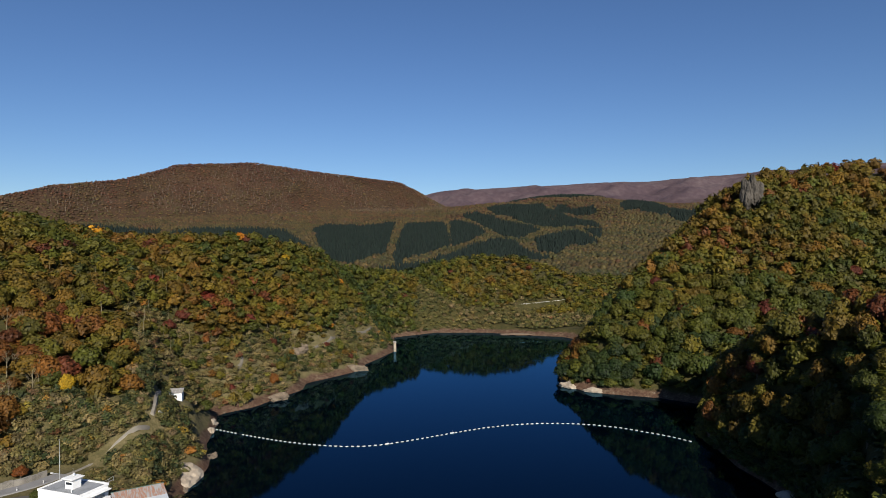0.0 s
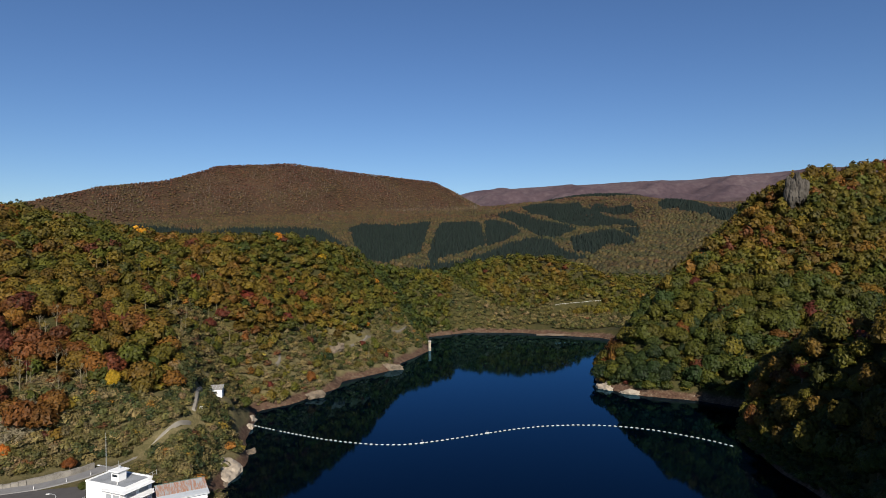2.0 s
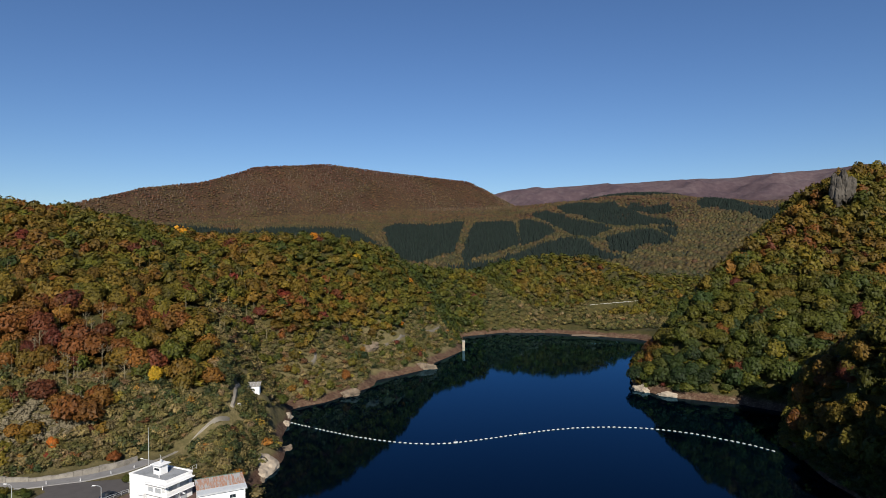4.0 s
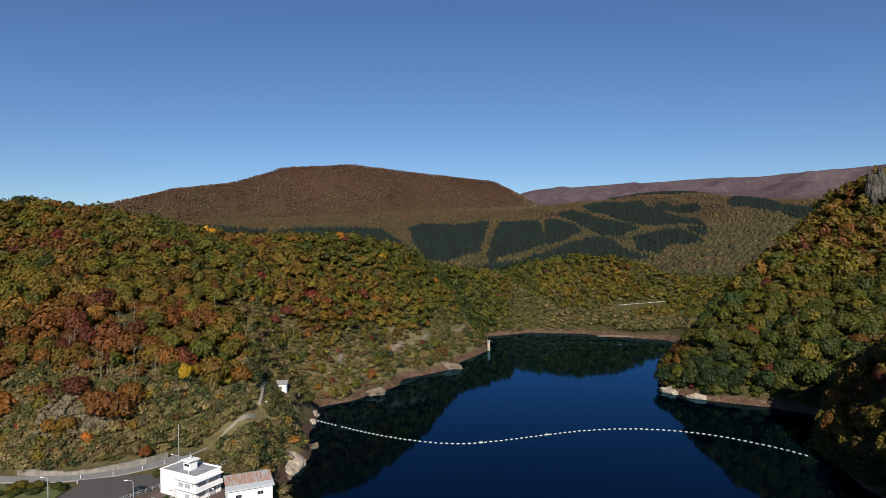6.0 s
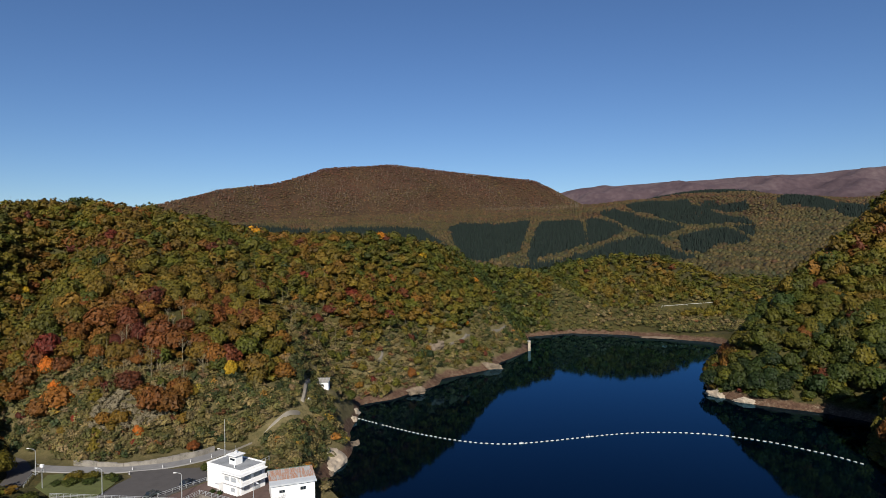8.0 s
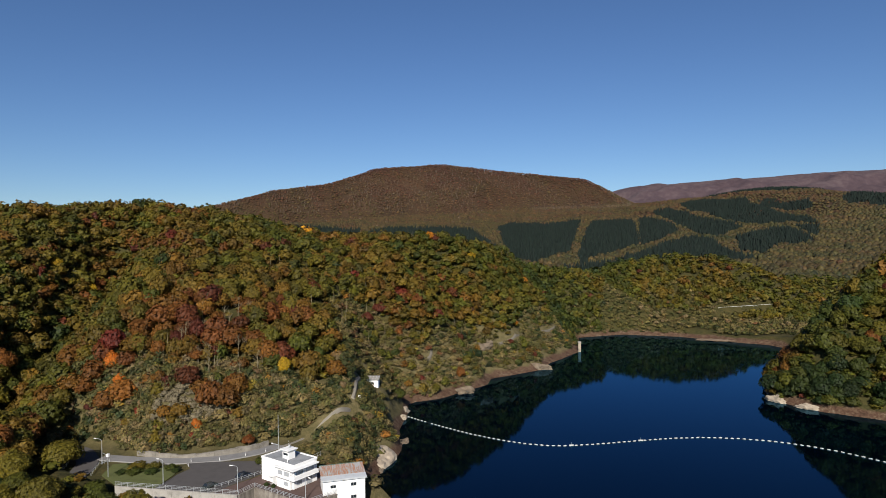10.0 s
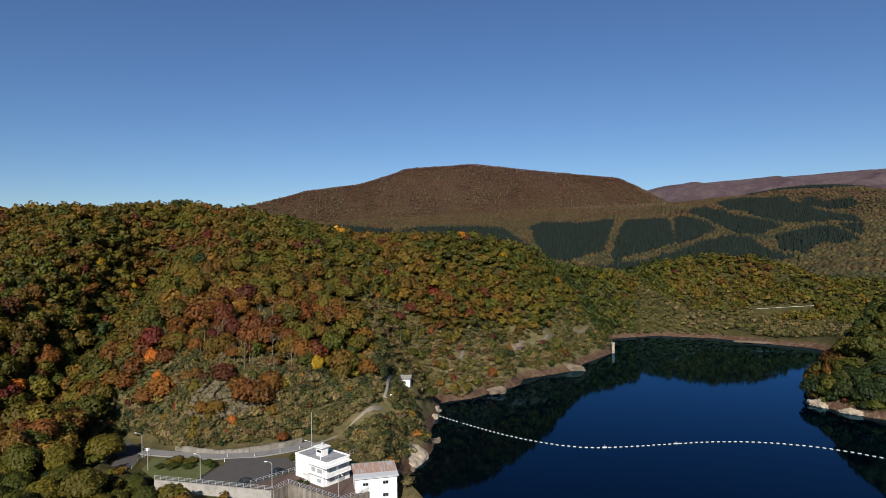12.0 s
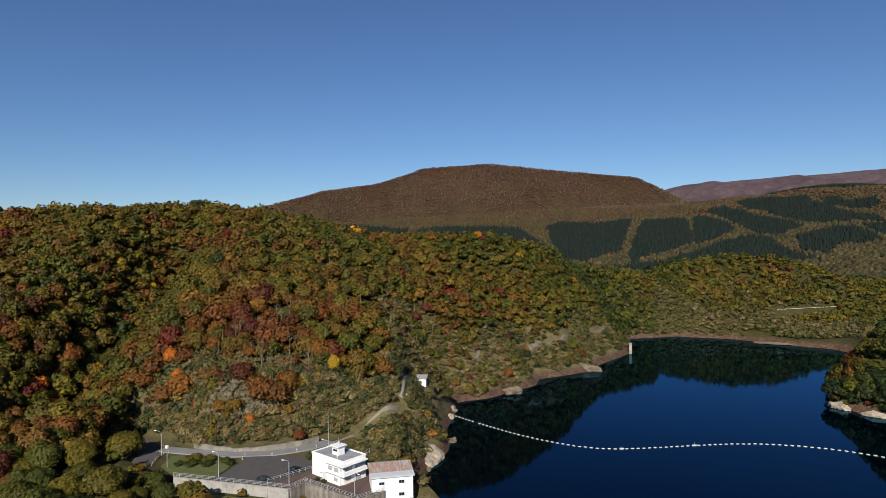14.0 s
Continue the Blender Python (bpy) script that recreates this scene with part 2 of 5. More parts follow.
def land(x, y):
    """Height of the ground at x, y."""
    x, y = np.asarray(x, float), np.asarray(y, float)
    wob = waves(x, y)
    h = np.interp(y, [-500, 200, 520, 610, 990, 1180, 2000, 2400, 3000, 4300], [4.5, 5, 3, 7, 40, 56, 158, 210, 230, 260]) + 1.5 * wob
    far = np.clip((np.hypot(x, y) - 800) / 600, 0, 1)
    for slope, soft, pts in CRESTS:
        r, d = np.full(x.shape, -1e9), np.full(x.shape, 1e9)
        for a, b in zip(pts[:-1], pts[1:]):
            e, z = to_line(x, y, (a, b))
            d = np.minimum(d, e)
            e = e + 4.0 * wob * np.clip(e / 40, 0, 1)
            r = np.maximum(r, z - slope * (np.sqrt(e * e + soft * soft) - soft))
        r = r + np.clip(d / 60, 0, 1) * (1 - far) * 1.6 * wob + far * np.clip(d / 300, 0, 1) * np.where(y > 3000, 20, 7) * gullies(x, y)
        h = smooth_max(h, r, 5.0 if slope > 0.3 else 14.0)
    v, _ = to_line(x, y, VALLEY)
    h = h - 32 * np.exp(-((v / 20) ** 2))
    s = shore_distance(x, y)
    s = s + 1.2 * wob
    cliff = (x > 85) & (y < 275) | (x < -80) & (y > 205) & (y < 268)
    near, rise = np.where(cliff, 1.3, 0.55), np.where(cliff, np.where(x > 0, 2.6, 1.5), 1.25)
    bank = np.where(s > 0, near * np.minimum(s, 5) + rise * np.maximum(s - 5, 0), 0.8 * s)
    h = -smooth_max(-h, -bank, 1.5)
    p, _ = to_line(x, y, PLATEAU + PLATEAU[:1])
    p = np.where(inside(x, y, PLATEAU), 0, p)
    w = np.clip(1 - p / np.where((y < 150) & (x > -150), 1.6, 13.0), 0, 1)
    w = w * w * (3 - 2 * w)
    h = np.where((y > 122) & (y < 200) & (x < -56) & (x > -192), h * (1 - w) + 9.8 * w, h)
    h = np.where(inside(x, y, LOW_GROUND), np.minimum(h, np.where(x < -100, 7.3, 5.6)), h)
    w = np.clip(1 - (np.hypot(x + 102.8, y - 238) - 4) / 4, 0, 1)  # the hut's terrace
    h = h * (1 - w) + 16.6 * w
    return np.maximum(h, -12)


# ---- building helpers ----
def part(name, bm, material, parent=None, label=""):
    """Links a bmesh as one mesh object, under a thing if one is given."""
    me = bpy.data.meshes.new(name)
    bm.to_mesh(me)
    bm.free()
    me.materials.append(material)
    ob = new(name, me)
    if parent:
        ob.parent = parent
    return tagged(ob, label)


def arrays(name, v, faces, material, attrs=None, smooth=False):
    """A mesh object from an array of vertices and one of equal-sided faces."""
    me = bpy.data.meshes.new(name)
    groups = faces if isinstance(faces, list) else [faces]
    groups = [np.asarray(f, np.int32) for f in groups if len(f)]
    loops = np.concatenate([f.ravel() for f in groups])
    sizes = np.concatenate([np.full(len(f), f.shape[1], np.int32) for f in groups])
    me.vertices.add(len(v)), me.loops.add(len(loops)), me.polygons.add(len(sizes))
    me.vertices.foreach_set("co", np.ascontiguousarray(v, np.float32).ravel())
    me.loops.foreach_set("vertex_index", loops)
    me.polygons.foreach_set("loop_start", np.concatenate([[0], np.cumsum(sizes)[:-1]]).astype(np.int32))
    me.polygons.foreach_set("use_smooth", np.full(len(sizes), smooth))
    for key, val in (attrs or {}).items():
        me.attributes.new(key, "FLOAT", "POINT").data.foreach_set("value", np.ascontiguousarray(val, np.float32))
    me.update(calc_edges=True)
    me.materials.append(material)
    return new(name, me)


def box(bm, x0, y0, z0, x1, y1, z1, bevel=0.0):
    r = bmesh.ops.create_cube(bm, size=1, matrix=Matrix.Translation(((x0 + x1) / 2, (y0 + y1) / 2, (z0 + z1) / 2)) @ Matrix.Diagonal((x1 - x0, y1 - y0, z1 - z0, 1)))
    if bevel:
        bmesh.ops.bevel(bm, geom=list({e for v in r["verts"] for e in v.link_edges}), offset=bevel, segments=1, affect="EDGES")
    return bm


def rod(bm, a, b, r0, r1, sides=6):
    a, b = Vector(a), Vector(b)
    m = Matrix.Translation((a + b) / 2) @ (b - a).to_track_quat("Z", "Y").to_matrix().to_4x4()
    bmesh.ops.create_cone(bm, cap_ends=True, segments=sides, radius1=r0, radius2=r1, depth=(b - a).length, matrix=m)
    return bm


# ---- ground and water ----
def steps(a, b, fine, lo, hi, grow=1.09, most=45):
    """Grid lines from lo to hi, close between a and b and wider outside."""
    mid = list(np.arange(a, b + 0.01, fine))
    up, s = [mid[-1]], fine
    while up[-1] < hi:
        s = min(s * grow, most)
        up.append(up[-1] + s)
    down, s = [mid[0]], fine
    while down[-1] > lo:
        s = min(s * grow, most)
        down.append(down[-1] - s)
    return np.array(down[:0:-1] + mid + up[1:])


def open_ground(x, y):
    """How far the ground is grown with herbs and dry grass, not trees: above the west shore and the road."""
    a = np.clip(1 - (to_line(x, y, SHORE)[0] - 22) / 10, 0, 1) * (x < -20) * (y < 480) * (y > 150)
    b = 0.55 * np.clip(1 - (to_line(x, y, PLATEAU)[0] - 24) / 14, 0, 1) * (y > 150)
    return np.maximum(a, b)


def make_ground():
    gx, gy = steps(-300, 220, 4.2, -4200, 4200), steps(110, 560, 4.2, -900, 4850)
    X, Y = np.meshgrid(gx, gy)
    Z = land(X, Y)
    n, m = len(gy), len(gx)
    i = np.arange(n * m).reshape(n, m)
    f = np.stack([i[:-1, :-1], i[:-1, 1:], i[1:, 1:], i[1:, :-1]], -1).reshape(-1, 4)
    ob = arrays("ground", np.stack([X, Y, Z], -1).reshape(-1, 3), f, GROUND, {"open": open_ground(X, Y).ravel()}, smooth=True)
    return tagged(ob, "brown autumn hillsides with a bare earthen lake shore", "ground", kind="structure")


make_ground()
bm = bmesh.new()
bmesh.ops.create_grid(bm, x_segments=8, y_segments=8, size=1, matrix=Matrix.Translation((10, 240, 0)) @ Matrix.Diagonal((190, 330, 1, 1)))
tagged(part("water", bm, WATER), "calm dark blue reservoir water mirroring the hills", "water", kind="structure")

# ---- woods ----
rng = np.random.default_rng(7)

def crown_shape(seed, lobes, leaves, size, inner=2):
    """A rounded crown of unit half-width over z = 0: bulging lobes with clefts between them, clad in sprays of leaves. Vertices, triangles, no quads."""
    r = np.random.default_rng(seed)
    k = np.arange(lobes) + 0.5
    z = 1 - 1.35 * k / lobes + r.uniform(-0.1, 0.1, lobes)
    a = k * 2.39996 + r.uniform(-0.35, 0.35, lobes)
    z = np.clip(z, -0.5, 1)
    d = np.stack([np.sqrt(1 - z * z) * np.cos(a), np.sqrt(1 - z * z) * np.sin(a), z], 1)
    away = r.uniform(0.46, 0.70, lobes) * (0.9 if lobes > 4 else 0.75)
    rad = r.uniform(0.32, 0.46, lobes) * (1.0 if lobes > 8 else 1.25)

    def reach(u):
        c = u @ d.T
        inside_lobe = rad ** 2 - away ** 2 * (1 - c * c)
        far = np.where((inside_lobe > 0) & (c > 0), c * away + np.sqrt(np.maximum(inside_lobe, 0)), 0.5)
        n = np.argmax(far, 1)
        return far[np.arange(len(u)), n], n

    b = bmesh.new()
    bmesh.ops.create_icosphere(b, subdivisions=inner, radius=1)
    b.verts.ensure_lookup_table()
    iv, it = np.array([v.co[:] for v in b.verts]), np.array([[v.index for v in f.verts] for f in b.faces])
    b.free()
    iv /= np.linalg.norm(iv, axis=1)[:, None]
    body = iv * (reach(iv)[0] * (0.72, 0.78, 0.88)[inner - 1])[:, None]
    u = r.normal(size=(leaves, 3))
    u[:, 2] = np.where(u[:, 2] < -0.35, -u[:, 2], u[:, 2])
    u /= np.linalg.norm(u, axis=1)[:, None]
    far, n = reach(u)
    p = u * (far * r.uniform(0.93, 1.07, leaves))[:, None]
    nrm = p - d[n] * away[n][:, None] * 0.9
    nrm /= np.linalg.norm(nrm, axis=1)[:, None] + 1e-6
    nrm = nrm + r.normal(size=(leaves, 3)) * 0.30 + np.array([0, 0, 0.18])
    nrm /= np.linalg.norm(nrm, axis=1)[:, None]
    e = np.cross(nrm, r.normal(size=(leaves, 3)))
    e /= np.linalg.norm(e, axis=1)[:, None]
    f = np.cross(nrm, e)
    w = size * r.uniform(0.6, 1.35, (leaves, 1))
    q = np.stack([p + e * w, p - e * w * 0.8 + f * w * 0.75, p - e * w * 0.45 - f * w * 0.85], 1).reshape(-1, 3)
    v = np.concatenate([body, q])
    v[:, 2] = np.where(v[:, 2] > 0, v[:, 2] * 0.95, v[:, 2] * 0.8) + 0.8
    return v, np.concatenate([it, np.arange(leaves * 3).reshape(-1, 3) + len(iv)]), np.zeros((0, 4), int)


def tuft_shape(seed):
    """A far crown: a blunt dome of twelve faces."""
    r = np.random.default_rng(seed)
    a = np.arange(4) * math.pi / 2 + r.uniform(0, 1.5)
    w = r.uniform(0.7, 1.1, 4)
    a, w = np.concatenate([a, a + 0.7]), np.concatenate([w, w * 0.75])
    v = np.array([(w[i] * math.cos(a[i]), w[i] * math.sin(a[i]), r.uniform(0.25, 0.5) if i < 4 else r.uniform(1.1, 1.4)) for i in range(8)] + [(0.1, 0, 1.75)])
    t = [(4 + i, 4 + (i + 1) % 4, 8) for i in range(4)] + [(i, (i + 1) % 4, 4 + i) for i in range(4)] + [((i + 1) % 4, 4 + (i + 1) % 4, 4 + i) for i in range(4)]
    return v, np.array(t), np.zeros((0, 4), int)


def conifer_shape(seed):
    r = np.random.default_rng(seed)
    v, t = [], []
    for z0, z1, w in ((0.08, 1.0, 1.0),):
        n = len(v)
        for i in range(6):
            a = i * math.pi / 3 + seed
            k = w * r.uniform(0.8, 1.15)
            v.append((k * math.cos(a), k * math.sin(a), z0 * 3.6))
        v.append((0, 0, z1 * 3.6))
        t += [(n + i, n + (i + 1) % 6, n + 6) for i in range(6)]
    return np.array(v), np.array(t), np.zeros((0, 4), int)


def scatter(x0, y0, x1, y1, gap, keep):
    """Uneven planting: one place a cell of that width, where keep(x, y) holds."""
    gx, gy = np.meshgrid(np.arange(x0, x1, float(gap)), np.arange(y0, y1, gap * 0.88))
    gx[1::2] += gap / 2
    x = (gx + rng.uniform(-0.42, 0.42, gx.shape) * gap).ravel()
    y = (gy + rng.uniform(-0.42, 0.42, gx.shape) * gap).ravel()
    k = keep(x, y)
    return x[k], y[k]


def blotch(x, y, s, o=0.0):
    """Soft patches about -1 to 1, for the mix of kinds."""
    return (np.sin(x * s + 2 * np.sin(y * s * 0.7 + o)) + np.sin(y * s * 1.1 + 2 * np.sin(x * s * 0.8 + o + 1)) + np.sin((x + y) * s * 1.9 + o)) / 2.2


def wood(name, label, x, y, width, tall, tint, shapes, material, sink=0.4, smooth=False):
    """One mesh of many trees: places, half-widths, height ratios and colours."""
    z = land(x, y) - sink
    kind = rng.integers(0, len(shapes), len(x))
    turn = rng.uniform(0, 6.283, len(x))
    V, T, Q, A, B, n = [], [], [], [], [], 0
    vigour = np.clip(rng.normal(0.5, 0.17, len(x)), 0, 1)
    for k, (sv, st, sq) in enumerate(shapes):
        i = np.nonzero(kind == k)[0]
        if not len(i):
            continue
        c, s = np.cos(turn[i])[:, None], np.sin(turn[i])[:, None]
        w = width[i][:, None]
        vx = (sv[:, 0] * c - sv[:, 1] * s) * w + x[i][:, None]
        vy = (sv[:, 0] * s + sv[:, 1] * c) * w + y[i][:, None]
        vz = sv[:, 2] * w * tall[i][:, None] + z[i][:, None]
        off = (np.arange(len(i)) * len(sv))[:, None, None] + n
        V.append(np.stack([vx, vy, vz], -1).reshape(-1, 3))
        T.append((st[None] + off).reshape(-1, 3))
        if len(sq):
            Q.append((sq[None] + off).reshape(-1, 4))
        A.append(np.repeat(tint[i], len(sv)))
        B.append(np.repeat(vigour[i], len(sv)))
        n += len(i) * len(sv)
    f = [np.concatenate(T)] + ([np.concatenate(Q)] if Q else [])
    ob = arrays(name, np.concatenate(V), f, material, {"tint": np.clip(np.concatenate(A), 0, 1), "vigour": np.concatenate(B)}, smooth)
    return tagged(ob, label, "woods", kind="stuff")


GREEN_SPUR = [(-205, 180), (-207, 200), (-198, 212), (-185, 236), (-172, 260)]


def mixed(x, y, mean, spread, patch=0.085, reds=0.04, yellows=0.02, climb=0.0):
    """Colours along the scale from dark green to red."""
    t = mean + patch * blotch(x, y, 0.021) + 0.6 * patch * blotch(x, y, 0.07, 2) + rng.normal(size=len(x)) * spread
    t = t + 0.11 * np.exp(-((x + 156) ** 2 + (y - 206) ** 2) / 20 ** 2) - 0.13 * np.exp(-((x + 218) ** 2 + (y - 200) ** 2) / 36 ** 2) - 0.04 * np.clip((x + 150) / 150, 0, 1) * (y > 1300)
    t = t - 0.10 * np.clip((y - 270) / 80, 0, 1) * (x < 0) * (y < 700)
    t = t + 0.5 * np.exp(-((x - 72) ** 2 + (y - 345) ** 2) / 11 ** 2)
    t = t - 0.07 * np.exp(-((to_line(x, y, GREEN_SPUR)[0] / 17) ** 2))
    t = t + 0.24 * np.exp(-((x - 69) ** 2 + (y - 650) ** 2) / 15 ** 2)
    t = np.clip(t + climb * (land(x, y) - 45), 0.02, 0.78)
    u = rng.uniform(size=len(x))
    t = np.where(u < reds, rng.uniform(0.72, 0.86, len(x)), t)
    return np.where(u > 1 - yellows, rng.uniform(0.93, 1.0, len(x)), t)


NEAR = [crown_shape(s, 12, 400, 0.122) for s in range(9)]
BACK = [crown_shape(10 + s, 9, 86, 0.21) for s in range(8)]
LOW = [crown_shape(80 + s, 4, 26, 0.28, 1) for s in range(6)]
BUSH = [crown_shape(50 + s, 5, 84, 0.19, 1) for s in range(7)]
MIDDLE = [crown_shape(20 + s, 6, 46, 0.27, 1) for s in range(6)]
FAR = [tuft_shape(s) for s in range(5)]
FIR = [conifer_shape(s) for s in range(3)]
PATH = [(-112, 172), (-107.5, 180), (-106, 187.5), (-103.5, 191.6), (-99.5, 193.8), (-97, 198), (-96.6, 205), (-99.2, 213), (-102.5, 221), (-106, 232)]
TRAILS = [[(-101.5, 299), (-99, 304), (-100.5, 309)], [(-80, 354), (-75, 362.7), (-69, 373), (-65, 392)], [(-58, 414), (-54, 424), (-51, 438)], [(69, 582), (93, 596), (120, 612)]]
PATCHES = []


def plantation(*pts):
    """A block of planted firs with this outline."""
    pts = list(pts)
    PATCHES.append(pts)
    xs, ys = [p[0] for p in pts], [p[1] for p in pts]
    x, y = scatter(min(xs), min(ys), max(xs), max(ys), 6.6, lambda x, y: inside(x + 5 * blotch(x, y, 0.12), y + 9 * blotch(x, y, 0.09, 2), pts))
    if len(x):
        tagged(wood("conifer_plantation", "dark green block of planted conifers", x, y, rng.uniform(2.4, 3.3, len(x)), rng.uniform(0.85, 1.2, len(x)), np.zeros(len(x)), FIR, NEEDLES), group="plantations")


def planted(x, y):
    r = np.zeros(x.shape, bool)
    for p in PATCHES:
        r |= inside(x, y, p)
    return r


def clear(x, y, room=2.5):
    """Off the water, the plateau and the path."""
    p, _ = to_line(x, y, PLATEAU + PLATEAU[:1])
    t = np.minimum(to_line(x, y, PATH)[0], to_line(x, y + 2.2, PATH)[0]) + 0.9
    for line in TRAILS:
        t = np.minimum(t, to_line(x, y, line)[0] + 1.4)
    t = np.minimum(t, np.minimum(np.hypot(x + 102.8, y - 237) - 2.5, np.hypot(x - 189, y - 376) - 3))
    edge = np.where((x > 85) & (y < 275), 3.0, np.where((x > 50) & (y > 320) & (y < 480), 2.0, 4.2 + 2.5 * blotch(x, y, 0.1)))
    return (shore_distance(x, y) > edge) & ~inside(x, y, PLATEAU) & (p > room) & (t > room + 1.2)


def verge(x, y):
    """Metres from the path, or from the low herbs on its downhill side."""
    return np.min([to_line(x - 0.42 * d, y + 0.9 * d, PATH)[0] for d in (0, 1.5, 3.0, 4.5)], 0)


def open_rail(x, y):
    """Off the road beyond the lake and the cut bank below it."""
    return np.min([to_line(x, y + d, TRAILS[3])[0] for d in (0, 4, 8)], 0) > 2.5 + 1.5 * blotch(x, y, 0.25)


def view(x, y, a, b, r0, r1):
    """Between two bearings from the dam (degrees to the left of +Y) and two distances."""
    az, r = np.degrees(np.arctan2(-x, y)), np.hypot(x, y)
    return (az > a) & (az < b) & (r > r0) & (r < r1)


def grow(name, label, area, gap, keep, wide, tall, mean, spread, shapes, material, **k):
    if gap < 8:  # steep ground has more of it than its plan shows
        x, y = scatter(*area, gap / 1.414, keep)
        steep = np.hypot(land(x + 2, y) - land(x - 2, y), land(x, y + 2) - land(x, y - 2)) / 4
        k2 = rng.uniform(size=len(x)) < 0.5 * np.sqrt(1 + 2.2 * steep ** 2)
        x, y = x[k2], y[k2]
    else:
        x, y = scatter(*area, gap, keep)
    w = rng.uniform(*wide, len(x))
    return wood(name, label, x, y, w, rng.uniform(*tall, len(x)), mixed(x, y, mean, spread, **k), shapes, material, smooth=shapes is FAR)


def dry_patch(x, y):
    """The stretch of leafless brush above the car park."""
    return np.hypot((x + 139) / 11.0, (y - 175.5 - 0.85 * (x + 139)) / 4.6) < 1


def scrub(x, y):
    """Open shrubby ground above the shore and the road."""
    s = to_line(x, y, SHORE)[0] < 26 + 12 * blotch(x, y, 0.03)
    p = (to_line(x, y, PLATEAU)[0] < 26 + 12 * blotch(x, y, 0.05, 3)) & (y > 150)
    return ~dry_patch(x, y) & (s | p) & (x < -20) & (y < 480) & (y > 156) & (x > -164)


def single(x, y):
    """The stretches where trees stand as things of their own."""
    return (view(x, y, 43.5, 62, 100, 205) & (y < 150)) | view(x, y, -40, -20, 120, 200)


grow("woods_west", "mixed olive, rust and ochre autumn forest on the hillside", (-420, 60, -20, 560), 6.3, lambda x, y: clear(x, y, 4) & view(x, y, 4, 61, 110, 310) & (view(x, y, 43, 70, 0, 999) | (y > 150)) & ~scrub(x, y) & ~single(x, y),
     (2.6, 5.6), (0.9, 1.3), 0.50, 0.11, NEAR, LEAF, reds=0.04, yellows=0.006)
grow("woods_west_crest", "olive and brown autumn forest along the upper hillside", (-420, 60, -20, 560), 5.6, lambda x, y: clear(x, y, 4) & view(x, y, 4, 61, 310, 470) & (view(x, y, 43, 70, 0, 999) | (y > 150)) & ~scrub(x, y) & ~single(x, y),
     (2.5, 5.0), (0.8, 1.15), 0.45, 0.09, BACK, LEAF, reds=0.025, yellows=0.004)
grow("shore_scrub", "olive and brown shrubs on the slope above the shore", (-210, 140, -20, 480), 2.6, lambda x, y: clear(x, y, 1.4) & scrub(x, y) & (verge(x, y) > 1.5),
     (0.9, 2.5), (0.55, 1.05), 0.48, 0.16, BUSH, LEAF_SCRUB, reds=0.008, yellows=0.02)
grow("scrub_trees", "small olive and russet trees scattered over the scrub", (-210, 140, -20, 480), 6.6, lambda x, y: clear(x, y, 2.2) & scrub(x, y) & (blotch(x, y, 0.09, 5) > -0.15) & (to_line(x, y, PATH)[0] > 7) & ((x < -108) | (y > 262)),
     (1.5, 3.2), (0.9, 1.4), 0.40, 0.13, BACK, LEAF, reds=0.03, yellows=0.0)
grow("woods_east", "green and gold autumn forest on the steep headland", (50, 250, 420, 480), 6.4, lambda x, y: clear(x, y) & view(x, y, -40, -5, 240, 372),
     (2.4, 6.2), (0.85, 1.3), 0.27, 0.10, NEAR, LEAF, reds=0.014, yellows=0.0, climb=0.0028)
grow("woods_east_crest", "olive and rust autumn forest along the headland crest", (50, 250, 420, 480), 6.4, lambda x, y: clear(x, y) & view(x, y, -40, -5, 372, 500),
     (2.8, 5.4), (0.95, 1.35), 0.28, 0.085, BACK, LEAF, reds=0.018, yellows=0.0, climb=0.0028)
grow("woods_near_spur", "shaded green and russet trees on the near spur", (60, 40, 230, 262), 7.4, lambda x, y: clear(x, y) & view(x, y, -55, -16, 90, 330) & ~single(x, y) & ~((np.hypot(x, y) > 240) & (x < 420) & (y > 250)),
     (3.0, 5.0), (1.15, 1.6), 0.42, 0.13, NEAR, LEAF, reds=0.03, yellows=0.0)
def roadside(x, y):
    """The banks behind the car park and beside the path."""
    p = to_line(x, y, PLATEAU + PLATEAU[:1])[0]
    return ((p < 20) & (y > 151) | (to_line(x, y, PATH)[0] < 9)) & (x < -84) & ~dry_patch(x, y)


grow("bank_bushes", "olive and brown bushes on the banks of the road and path", (-215, 140, -80, 250), 2.05, lambda x, y: (clear(x, y, 0.6) | ((y > 158) & (x < -114) & ~inside(x, y, PLATEAU) & (to_line(x, y, PATH)[0] > 4))) & roadside(x, y) & (verge(x, y) > 1.5) & (np.hypot(x + 100.5, y - 232) > 5.5),
     (1.1, 2.4), (0.7, 1.2), 0.36, 0.18, BUSH, LEAF_SCRUB, reds=0.015, yellows=0.02)
YARD_SLOPE = [(-107, 165.5), (-99, 161.5), (-84, 162), (-70, 156), (-70, 164), (-86, 176), (-104, 190), (-108, 178)]
grow("knoll_bushes", "low olive and green bushes between the path and the office", (-110, 154, -68, 192), 1.9, lambda x, y: inside(x, y, YARD_SLOPE) & (verge(x, y) > 1.6) & (to_line(x, y, [(-120, 162.2), (-113, 170), (-110, 178)])[0] > 3.4) & (shore_distance(x, y) > 3),
     (0.7, 1.5), (0.5, 0.9), 0.42, 0.16, BUSH, LEAF_SCRUB, reds=0.0, yellows=0.03)
